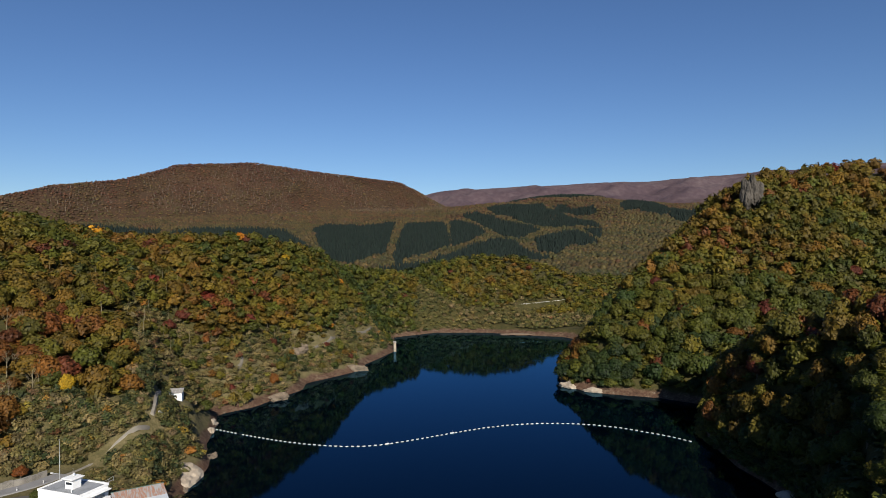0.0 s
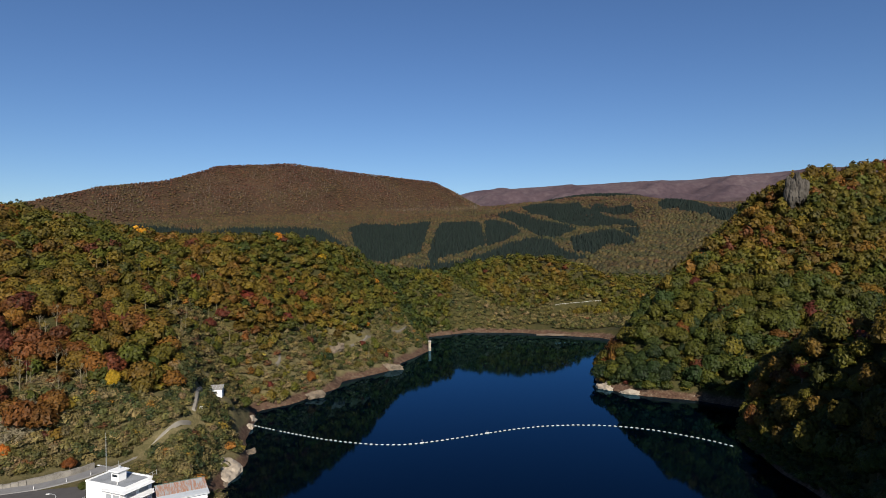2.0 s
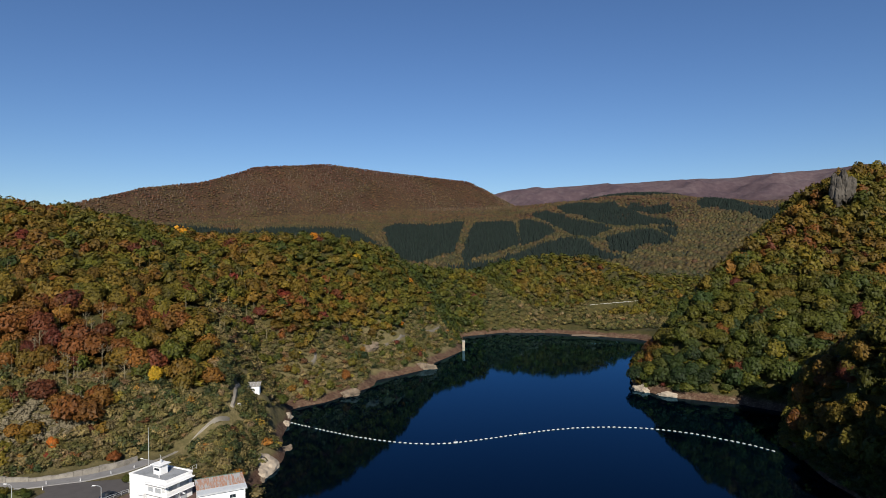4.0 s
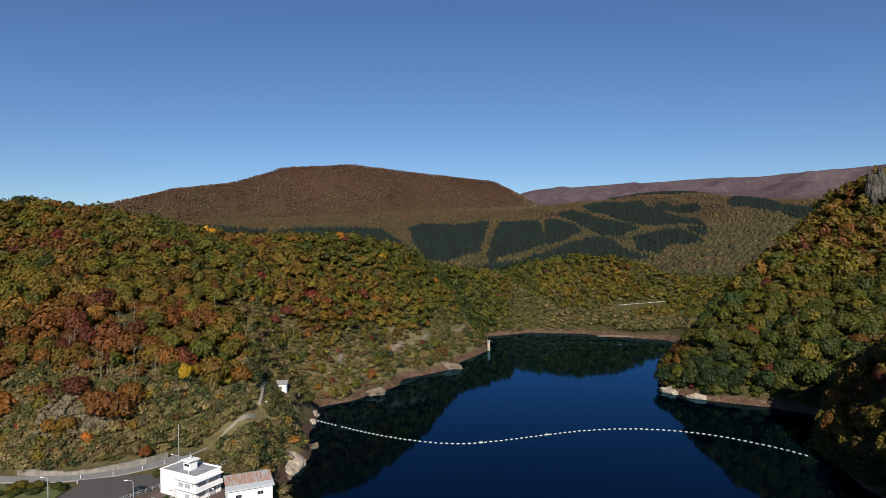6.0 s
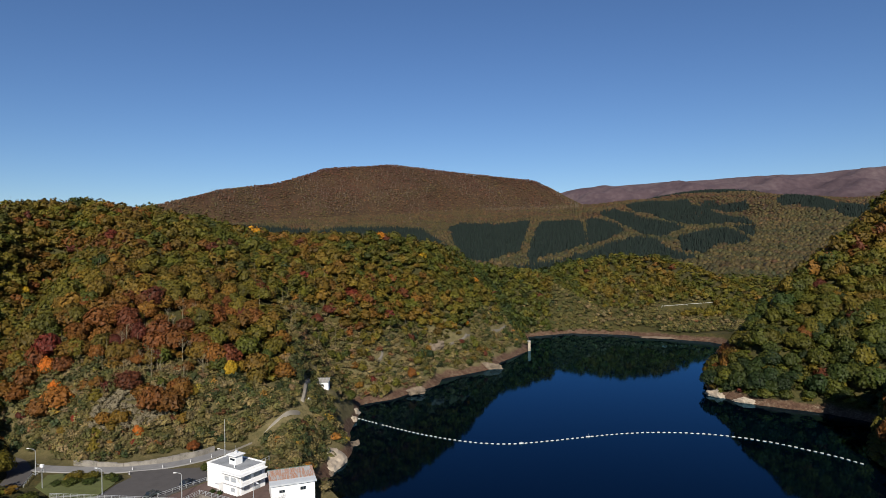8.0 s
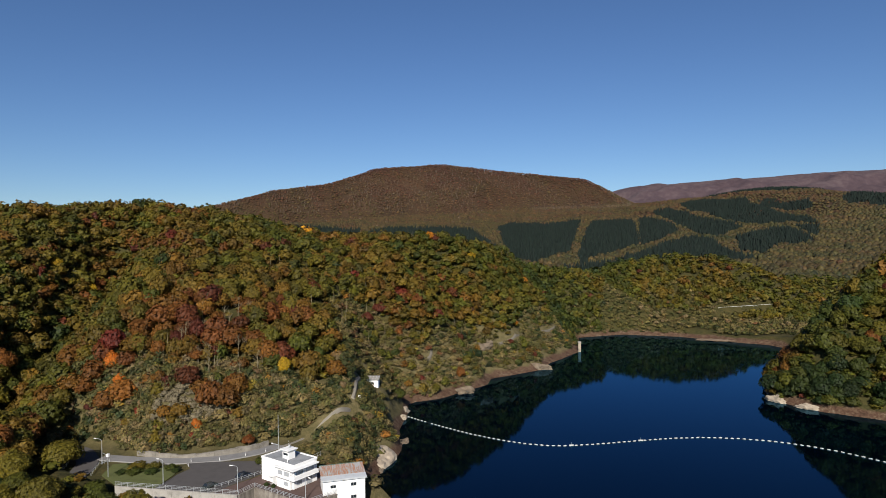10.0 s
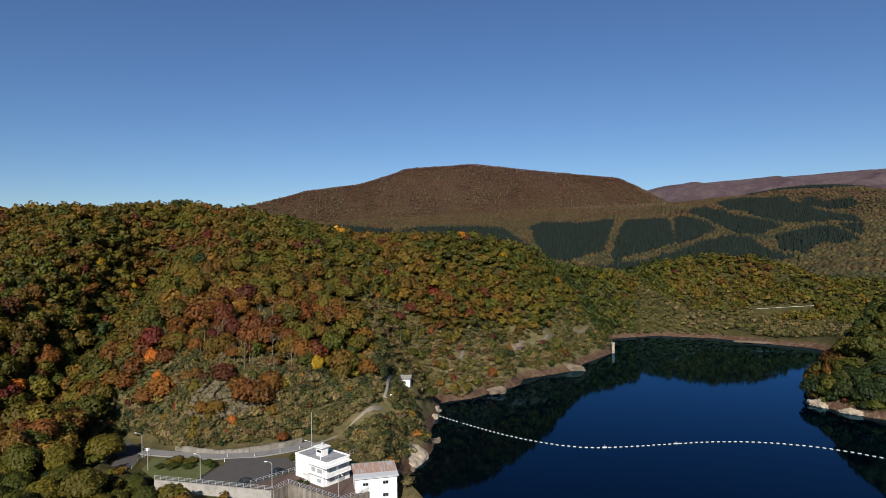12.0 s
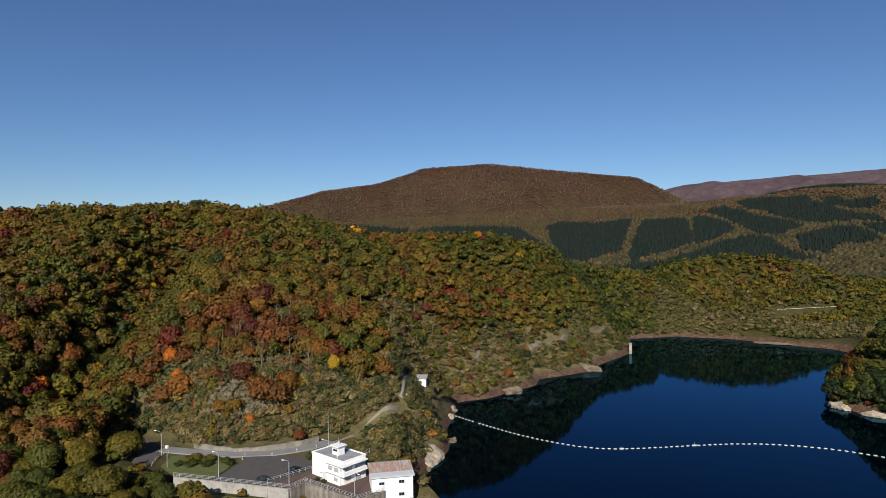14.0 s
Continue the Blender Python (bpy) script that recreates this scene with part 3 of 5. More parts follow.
grow("undergrowth_west", "low olive and brown undergrowth under the hillside trees", (-420, 60, -20, 560), 5.7, lambda x, y: clear(x, y, 2) & ~scrub(x, y) & ~roadside(x, y) & ~dry_patch(x, y) & view(x, y, 4, 61, 110, 450) & (y > 120),
     (2.0, 3.4), (0.5, 0.9), 0.42, 0.10, LOW, LEAF, reds=0.01, yellows=0.0)
grow("undergrowth_east", "low green undergrowth under the headland trees", (50, 110, 300, 440), 5.6, lambda x, y: clear(x, y, 0) & view(x, y, -40, -5, 120, 440),
     (2.6, 4.2), (0.5, 0.9), 0.26, 0.09, LOW, LEAF, reds=0.01, yellows=0.0)
grow("reed_scrub", "low olive and straw scrub on the flat beyond the lake", (-50, 500, 190, 660), 3.4, lambda x, y: (shore_distance(x, y) > np.where(x > 45, 13 + 9 * blotch(x, y, 0.06), 3)) & view(x, y, -24, 6, 490, 640) & (y < 612) & open_rail(x, y),
     (1.2, 3.0), (0.5, 1.2), 0.38, 0.13, LOW, LEAF_SCRUB, reds=0.0, yellows=0.0)
grow("cut_bank", "low brown and olive herbs below the far road", (40, 540, 140, 625), 2.6, lambda x, y: ~open_rail(x, y) & (to_line(x, y + 1, TRAILS[3])[0] > 2.5),
     (0.7, 1.3), (0.35, 0.7), 0.46, 0.14, LOW, LEAF_SCRUB, reds=0.0, yellows=0.0)
grow("woods_north", "dense ochre and olive forest beyond the lake", (-420, 440, 420, 960), 5.9, lambda x, y: clear(x, y) & view(x, y, -26, 36, 440, 640) & open_rail(x, y) & ((x > -20) | (np.hypot(x, y) > 465)) & ((x < -25) | (y > 575)) & ~((x > 60) & (y < 480)),
     (2.6, 4.8), (0.9, 1.3), 0.35, 0.065, MIDDLE, LEAF, reds=0.006, yellows=0.0)
grow("woods_north_back", "olive and brown forest behind the far hill", (-420, 440, 420, 960), 9.6, lambda x, y: clear(x, y) & view(x, y, -26, 36, 640, 860) & ((x > -20) | (np.hypot(x, y) > 465)) & ((x < 52) | (y > 566)) & ~((x > 60) & (y < 480)),
     (4.6, 6.4), (0.6, 0.95), 0.31, 0.055, LOW, LEAF, reds=0.01, yellows=0.0)
plantation((-327, 1562), (-329, 1736), (-221, 1693), (-137, 1801), (-118, 1388), (-108, 1154), (-133, 1091), (-142, 983), (-178, 1010), (-236, 1211))
plantation((-104, 1590), (-101, 1746), (2, 1770), (10, 1560), (16, 1261), (-15, 1180), (-35, 1131), (-62, 1064), (-73, 958), (-88, 1077), (-93, 1294))
plantation((19, 1683), (30, 1826), (95, 1620), (100, 1476), (56, 1329), (19, 1231), (17, 1429))
plantation((63, 1909), (109, 1945), (149, 1706), (220, 1602), (241, 1521), (164, 1377), (138, 1428), (115, 1562), (88, 1714))
plantation((142, 2042), (189, 2158), (334, 2085), (333, 1947), (357, 1818), (409, 1704), (396, 1556), (360, 1608), (254, 1588), (198, 1725), (163, 1861))
plantation((198, 1352), (233, 1419), (322, 1533), (335, 1441), (323, 1299), (284, 1244), (253, 1260), (201, 1102), (180, 1157))
plantation((-30, 1008), (6, 1090), (53, 1263), (119, 1364), (153, 1333), (155, 1191), (180, 1030), (120, 1000), (56, 1010), (0, 985))
plantation((240, 2300), (330, 2380), (470, 2390), (620, 2330), (560, 2190), (423, 2230))
plantation((356, 2018), (395, 2029), (406, 1954), (469, 1940), (456, 1842), (396, 1844), (365, 1902))
plantation((350, 1564), (394, 1538), (341, 1351), (342, 1461))
plantation((556, 1948), (672, 2200), (752, 2171), (674, 1841), (585, 1667), (573, 1721), (594, 1887), (542, 1856))
plantation((608, 1668), (740, 1990), (900, 2000), (930, 1900), (800, 1720), (640, 1560))
plantation((-96, 913), (-56, 965), (-22, 990), (-20, 930), (-67, 874))
plantation((-966, 1523), (-904, 1571), (-802, 1553), (-709, 1567), (-652, 1426), (-759, 1431), (-900, 1400))
plantation((-672, 1540), (-626, 1572), (-470, 1550), (-386, 1499), (-311, 1349), (-250, 1200), (-270, 1150), (-340, 1317), (-428, 1412), (-638, 1467))
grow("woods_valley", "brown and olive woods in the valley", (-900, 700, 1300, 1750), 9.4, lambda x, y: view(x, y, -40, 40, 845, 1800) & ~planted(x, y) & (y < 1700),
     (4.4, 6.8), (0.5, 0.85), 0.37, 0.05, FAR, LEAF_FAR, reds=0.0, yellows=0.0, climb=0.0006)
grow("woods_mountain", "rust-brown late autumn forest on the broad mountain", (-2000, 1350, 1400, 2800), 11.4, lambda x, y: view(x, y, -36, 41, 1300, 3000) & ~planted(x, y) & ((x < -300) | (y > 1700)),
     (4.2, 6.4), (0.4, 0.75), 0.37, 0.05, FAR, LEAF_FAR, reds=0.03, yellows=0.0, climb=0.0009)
grow("shore_bushes_east", "dark green bushes hanging over the shaded water", (80, 165, 130, 280), 2.2, lambda x, y: (shore_distance(x, y) > -0.3) & (shore_distance(x, y) < 6) & (y < 268),
     (1.2, 2.2), (0.6, 1.0), 0.24, 0.08, BUSH, LEAF, reds=0.0, yellows=0.0)
grow("dry_brush", "pale grey leafless brush on the slope above the car park", (-160, 160, -120, 192), 1.5, lambda x, y: dry_patch(x, y) & clear(x, y),
     (0.9, 1.7), (0.7, 1.2), 0.5, 0.0, BUSH, DRY)


def trunk_shape(seed):
    """A thin bare stem with a forked top."""
    r = np.random.default_rng(seed)
    v = np.array([(0.06, 0, 0), (-0.03, 0.05, 0), (-0.03, -0.05, 0), (r.uniform(-0.05, 0.05), 0, 1.0), (0.15, 0.1, 0.95), (-0.14, -0.1, 0.9), (0.0, 0.02, 0.5)])
    return v, np.array([(0, 1, 3), (1, 2, 3), (2, 0, 3)]), np.zeros((0, 4), int)


STEMS = [trunk_shape(s) for s in range(4)]
PALE_STEM = plain("pale_bare_stems", (0.16, 0.13, 0.105), 0.9, vary=0.3, scale=0.05)
x, y = scatter(-1500, 1500, 120, 2640, 15, lambda x, y: view(x, y, 0, 41, 1500, 2800) & ~planted(x, y) & (land(x, y) > 190) & (blotch(x, y, 0.008, 1.0) > -0.2))
wood("bare_stems", "pale leafless birch stems scattered through the mountain forest", x, y, rng.uniform(8, 13, len(x)), np.full(len(x), 1.0), np.full(len(x), 0.5), STEMS, PALE_STEM)
x, y = scatter(-300, 150, -40, 460, 9, lambda x, y: clear(x, y) & view(x, y, 4, 55, 150, 460) & (y > 165) & ((x < -118) | (y > 262)) & (blotch(x, y, 0.05, 4.0) > 0.35))
wood("bare_stems", "thin grey leafless stems standing among the hillside trees", x, y, rng.uniform(2.2, 3.2, len(x)), np.full(len(x), 3.0), np.full(len(x), 0.5), STEMS, DRY)


# ---- roads and hard ground ----
def sheet(name, pts, z, thick, material, label, category):
    """A flat slab with this outline and a small edge."""
    bm = bmesh.new()
    f = bm.faces.new([bm.verts.new((x, y, z)) for x, y in pts])
    if f.normal.z < 0:
        f.normal_flip()
    r = bmesh.ops.extrude_face_region(bm, geom=[f])
    for v in r["geom"]:
        if isinstance(v, bmesh.types.BMVert):
            v.co.z -= thick
    bmesh.ops.recalc_face_normals(bm, faces=bm.faces)
    return tagged(part(name, bm, material), label, category, kind="structure")


def ribbon(name, pts, width, material, label, category, lift=0.12, step=1.2):
    """A road laid along the ground."""
    line = []
    for a, b in zip(pts[:-1], pts[1:]):
        n = max(1, int(math.dist(a, b) / step))
        line += [(a[0] + (b[0] - a[0]) * i / n, a[1] + (b[1] - a[1]) * i / n) for i in range(n)]
    line = np.array(line + [pts[-1]], float)
    for _ in range(6):
        line[1:-1] = (line[:-2] + 2 * line[1:-1] + line[2:]) / 4
    d = np.gradient(line, axis=0)
    d /= np.linalg.norm(d, axis=1)[:, None]
    side = np.stack([-d[:, 1], d[:, 0]], 1)
    bm, rows = bmesh.new(), []
    zs = land(line[:, 0], line[:, 1])
    for k, (p, s) in enumerate(zip(line, side)):
        rows.append([bm.verts.new((*(p + s * w), 0.5 * (zs[k] + float(land(*(p + s * w)))) + lift + 0.1 - drop)) for w, drop in ((-width / 2 - 0.3, 0.9), (-width / 2, 0), (width / 2, 0), (width / 2 + 0.3, 0.9))])
    for a, b in zip(rows[:-1], rows[1:]):
        for i in range(3):
            bm.faces.new((a[i], a[i + 1], b[i + 1], b[i]))
    return tagged(part(name, bm, material), label, category, kind="structure")


PAVING = plain("brown_paving", (0.10, 0.065, 0.055), 0.9, vary=0.3, scale=0.8)
GRASS = plain("lawn_grass", (0.085, 0.095, 0.030), 0.95, vary=0.45, scale=0.5, bump=0.6)
GRAVEL = plain("gravel_track", (0.13, 0.115, 0.09), 0.95, vary=0.35, scale=0.7)
PALE_ROAD = plain("pale_concrete_road", (0.19, 0.185, 0.18), 0.9, vary=0.25, scale=0.3)
ROOF_GREY = plain("flat_roof_felt", (0.24, 0.25, 0.26), 0.9, vary=0.45, scale=0.35)
STEEL = plain("galvanised_steel", (0.55, 0.57, 0.58), 0.45, 0.6, 0.5, vary=0.2)
GLASS = plain("dark_window_glass", (0.015, 0.02, 0.025), 0.08, 0, 0.6, vary=0.2)
FRAME = plain("grey_aluminium_frame", (0.30, 0.31, 0.32), 0.5, 0.3, 0.5)
# grey for the painted shade under the office slabs, and for marker post bands
SHADE_AND_MARKER = plain("grey_shade_and_marker", (0.22, 0.22, 0.23), 0.8, vary=0.3)
TYRE = plain("tyre_rubber", (0.02, 0.02, 0.02), 0.9)

sheet("parking_lot", [(-123, 136.7), (-124.5, 147), (-124, 152.5), (-128, 155.6), (-120, 159.4), (-107.5, 163.5), (-101.5, 154.2), (-107, 138.4)], 9.96, 0.3, ASPHALT, "dark grey asphalt car park, empty but for two cars", "car park")
ROAD = [(-178, 158), (-168, 156), (-158, 149), (-151, 138), (-150, 128)]
ribbon("road", ROAD, 6.0, ASPHALT, "dark asphalt road bending round the lawn", "road", 0.15)
ribbon("road_pale", [(-157, 153), (-146, 154), (-132, 156.2), (-120, 162.2), (-113, 170), (-110, 178)], 4.6, PALE_ROAD, "pale concrete road behind the car park", "road", 0.2)
ribbon("path", PATH, 0.95, plain("pale_gravel", (0.20, 0.18, 0.145), 0.95, vary=0.3, scale=0.7), "narrow gravel track winding up to the hut", "path", 0.1)
sheet("lawn", [(-149, 149), (-144, 151.6), (-128.5, 153), (-125.2, 147), (-123.2, 136.7), (-134.3, 135.6), (-145, 141)], 9.98, 0.3, GRASS, "patch of short green grass beside the car park", "lawn")
sheet("pavement", [(-106.8, 138.3), (-101, 153), (-98, 158), (-84, 160), (-74.4, 146.8), (-78, 139.2), (-97.2, 144.9), (-98.6, 139.2)], 9.93, 0.3, PAVING, "reddish brown paved yard round the white building", "pavement")
ribbon("trail", TRAILS[0], 1.2, GRAVEL, "pale bend of a washed-out shore track", "path", 0.1)
ribbon("trail_upper", TRAILS[1], 1.0, GRAVEL, "pale stretch of a washed-out shore track", "path", 0.1)
ribbon("trail_end", TRAILS[2], 1.2, GRAVEL, "pale end of the shore track near the point", "path", 0.1)


# ---- walls and rails ----
def wall(name, pts, z0, z1, thick, material, label, posts=True, rail=True):
    """A retaining wall along a line, with a coping and a steel railing as parts."""
    top = tagged(new(name), label, "retaining wall")
    for a, b in zip(pts[:-1], pts[1:]):
        a, b = Vector((*a, 0)), Vector((*b, 0))
        n = max(1, round((b - a).length / (6.0 if rail else 2.0)))
        for i in range(n):
            up = 0.0 if rail else 0.10 * math.sin(i * 2.1 + a.x) + 0.25 * math.sin(0.25 * (a.x + (b.x - a.x) * i / n))
            p, q = a.lerp(b, i / n), a.lerp(b, (i + 1) / n)
            ang = math.degrees(math.atan2(q.y - p.y, q.x - p.x))
            m = pose(p.x, p.y, 0, 0, 0, ang)
            w = (q - p).length
            bm = box(bmesh.new(), 0.02, -thick / 2, z0, w - 0.02, thick / 2, z1 + up, 0.03)
            bm.transform(m)
            part("panel", bm, material, top)
            bm = box(bmesh.new(), 0, -thick / 2 - 0.08, z1 + up, w, thick / 2 + 0.08, z1 + up + 0.16, 0.03)
            bm.transform(m)
            part("coping", bm, material, top)
            if rail:
                bm = bmesh.new()
                for h in (0.45, 0.8, 1.15):
                    rod(bm, (0, 0, z1 + 0.16 + h), (w, 0, z1 + 0.16 + h), 0.045, 0.045, 5)
                bm.transform(m)
                part("rail", bm, STEEL, top)
                for k in range(3):
                    bm = rod(bmesh.new(), (w * k / 3, 0, z1 + 0.1), (w * k / 3, 0, z1 + 1.35), 0.06, 0.05, 6)
                    bm.transform(m)
                    part("post", bm, STEEL, top)
    return top


wall("retaining_wall", [(-134.5, 135.2), (-117.5, 137.0), (-98.6, 138.9)], 5.2, 10.05, 0.5, CONCRETE, "grey concrete retaining wall with a steel railing below the car park")
def streaked():
    k = Nodes("streaked_concrete", 0.9, 0, 0.25)
    n = k.mix(0.4, k.noise(1.1, 5, 0.65, (1, 1, 0.08)), k.noise(0.5, 5))
    k.color(k.ramp(n, [(0.34, (0.085, 0.072, 0.060)), (0.48, (0.165, 0.145, 0.122)), (0.58, (0.24, 0.215, 0.185)), (0.70, (0.33, 0.30, 0.26))]))
    k.bump(k.noise(8, 3), 0.2, 0.02)
    return k.m


wall("retaining_wall", [(-98.4, 139.1), (-97.3, 144.6), (-77.9, 138.9), (-74.0, 146.6)], 5.2, 10.05, 0.5, streaked(), "stained concrete wall with a railing round the yard")
OLD_WALL = plain("stained_old_concrete", (0.205, 0.188, 0.160), 0.95, vary=0.65, scale=0.45, bump=0.4)
wall("slope_wall", [(-148, 157.6), (-140, 157.6), (-132, 159.0), (-124, 163.2), (-116.5, 171.0), (-113.6, 177)], 9.2, 11.2, 0.5, OLD_WALL, "weathered grey concrete wall at the foot of the wooded slope", rail=False)


def fence(name, pts, z, label, height=1.0):
    top = tagged(new(name), label, "fence")
    for a, b in zip(pts[:-1], pts[1:]):
        a, b = Vector((*a, z)), Vector((*b, z))
        n = max(1, round((b - a).length / 2.0))
        for h in (height * 0.55, height):
            part("rail", rod(bmesh.new(), a + Vector((0, 0, h)), b + Vector((0, 0, h)), 0.05, 0.05, 5), STEEL, top)
        for i in range(n + 1):
            p = a.lerp(b, i / n)
            part("post", rod(bmesh.new(), p, p + Vector((0, 0, height + 0.05)), 0.06, 0.06, 6), STEEL, top)
    return top


fence("railing", [(-107.3, 141.3), (-101.4, 153.9)], 9.95, "white steel railing along the edge of the car park")
fence("guard_rail", [(-147.6, 139.8), (-149.5, 142.6), (-152.2, 147), (-151.6, 150.4)], 10.0, "white guard rail on the bend of the road", 0.9)
fence("guard_rail", [(-158.5, 140), (-162, 145.6), (-168, 150.5)], 10.0, "white guard rail on the outer side of the road", 0.9)


# ---- lamps and mast ----
def street_lamp(x, y, h, turn, arm=1.6):
    z = float(land(x, y))
    top = tagged(new("street_lamp"), "slim pale steel street lamp with a curved arm", "street lamp", "street lamps")
    top.matrix_basis = pose(x, y, max(z, 9.8), 0, 0, turn)
    part("pole", rod(rod(bmesh.new(), (0, 0, 0), (0, 0, h * 0.93), 0.12, 0.075, 8), (0, 0, 0), (0, 0, 0.5), 0.17, 0.15, 8), STEEL, top)
    bm, p = bmesh.new(), Vector((0, 0, h * 0.92))
    for i in range(1, 6):
        a = i / 5 * math.pi / 2
        q = Vector((-arm * (1 - math.cos(a)), 0, h * 0.92 + h * 0.08 * math.sin(a)))
        rod(bm, p, q, 0.06, 0.06, 6)
        p = q
    part("arm", bm, STEEL, top)
    part("lamp_head", box(bmesh.new(), -arm - 0.75, -0.16, h - 0.1, -arm + 0.1, 0.16, h + 0.08, 0.05), WHITE, top)
    return top


for x, y, h, turn, arm in ((-152.6, 148.6, 7.6, 0, 2.2), (-123.1, 140.2, 7.0, 0, 1.4), (-100.3, 141.4, 7.0, 10, 1.4), (-80.2, 141.6, 6.2, 150, 1.6)):
    street_lamp(x, y, h, turn, arm)
sign = tagged(new("camera_pole"), "steel pole with a white box at its top beside the lawn", "pole")
sign.matrix_basis = pose(-142.3, 140.6, 9.98)
part("pole", rod(bmesh.new(), (0, 0, 0), (0, 0, 6.2), 0.11, 0.07, 8), STEEL, sign)
part("box", box(bmesh.new(), -0.45, -0.3, 5.7, 0.45, 0.3, 6.5, 0.05), WHITE, sign)
part("arm", rod(bmesh.new(), (0, 0, 6.0), (-1.9, 0, 6.6), 0.05, 0.04, 6), STEEL, sign)

mast = tagged(new("antenna_mast"), "tall thin grey antenna mast behind the white building", "mast")
mast.matrix_basis = pose(-99.7, 160.5, 9.8)
part("pole", rod(bmesh.new(), (0, 0, 0), (0, 0, 15.6), 0.14, 0.05, 8), STEEL, mast)
part("arm", rod(bmesh.new(), (0, 0, 6.6), (-1.9, 0, 6.9), 0.05, 0.05, 6), STEEL, mast)
part("lamp_head", box(bmesh.new(), -2.4, -0.14, 6.82, -1.7, 0.14, 7.02, 0.04), WHITE, mast)
part("cabinet", box(bmesh.new(), -0.3, -0.45, 1.0, 0.3, -0.12, 2.1, 0.03), STEEL, mast)


# ---- the dam office ----
CURTAIN = plain("curtained_window_glass", (0.34, 0.36, 0.38), 0.15, 0, 0.6, vary=0.3, scale=1.5)


def window(x0, z0, x1, z1, y, parent, panes=2, glass=None):
    """A window in a front wall at y, its sill proud of it."""
    w = part("window", box(bmesh.new(), x0, y - 0.03, z0, x1, y + 0.06, z1), FRAME, parent)
    step = (x1 - x0 - 0.08) / panes
    for i in range(panes):
        part("pane", box(bmesh.new(), x0 + 0.08 + i * step, y - 0.05, z0 + 0.08, x0 + i * step + step, y - 0.034, z1 - 0.08), glass or GLASS, w)
    part("sill", box(bmesh.new(), x0 - 0.08, y - 0.14, z0 - 0.1, x1 + 0.08, y - 0.03, z0 - 0.004, 0.01), WHITE, w)
    return w


def side_window(y0, z0, y1, z1, x, parent, panes=2):
    """The same in a wall that faces along x."""
    w = part("window", box(bmesh.new(), x - 0.06, y0, z0, x + 0.03, y1, z1), FRAME, parent)
    step = (y1 - y0 - 0.08) / panes
    for i in range(panes):
        part("pane", box(bmesh.new(), x + 0.034, y0 + 0.08 + i * step, z0 + 0.08, x + 0.05, y0 + i * step + step, z1 - 0.08), CURTAIN, w)
    return w


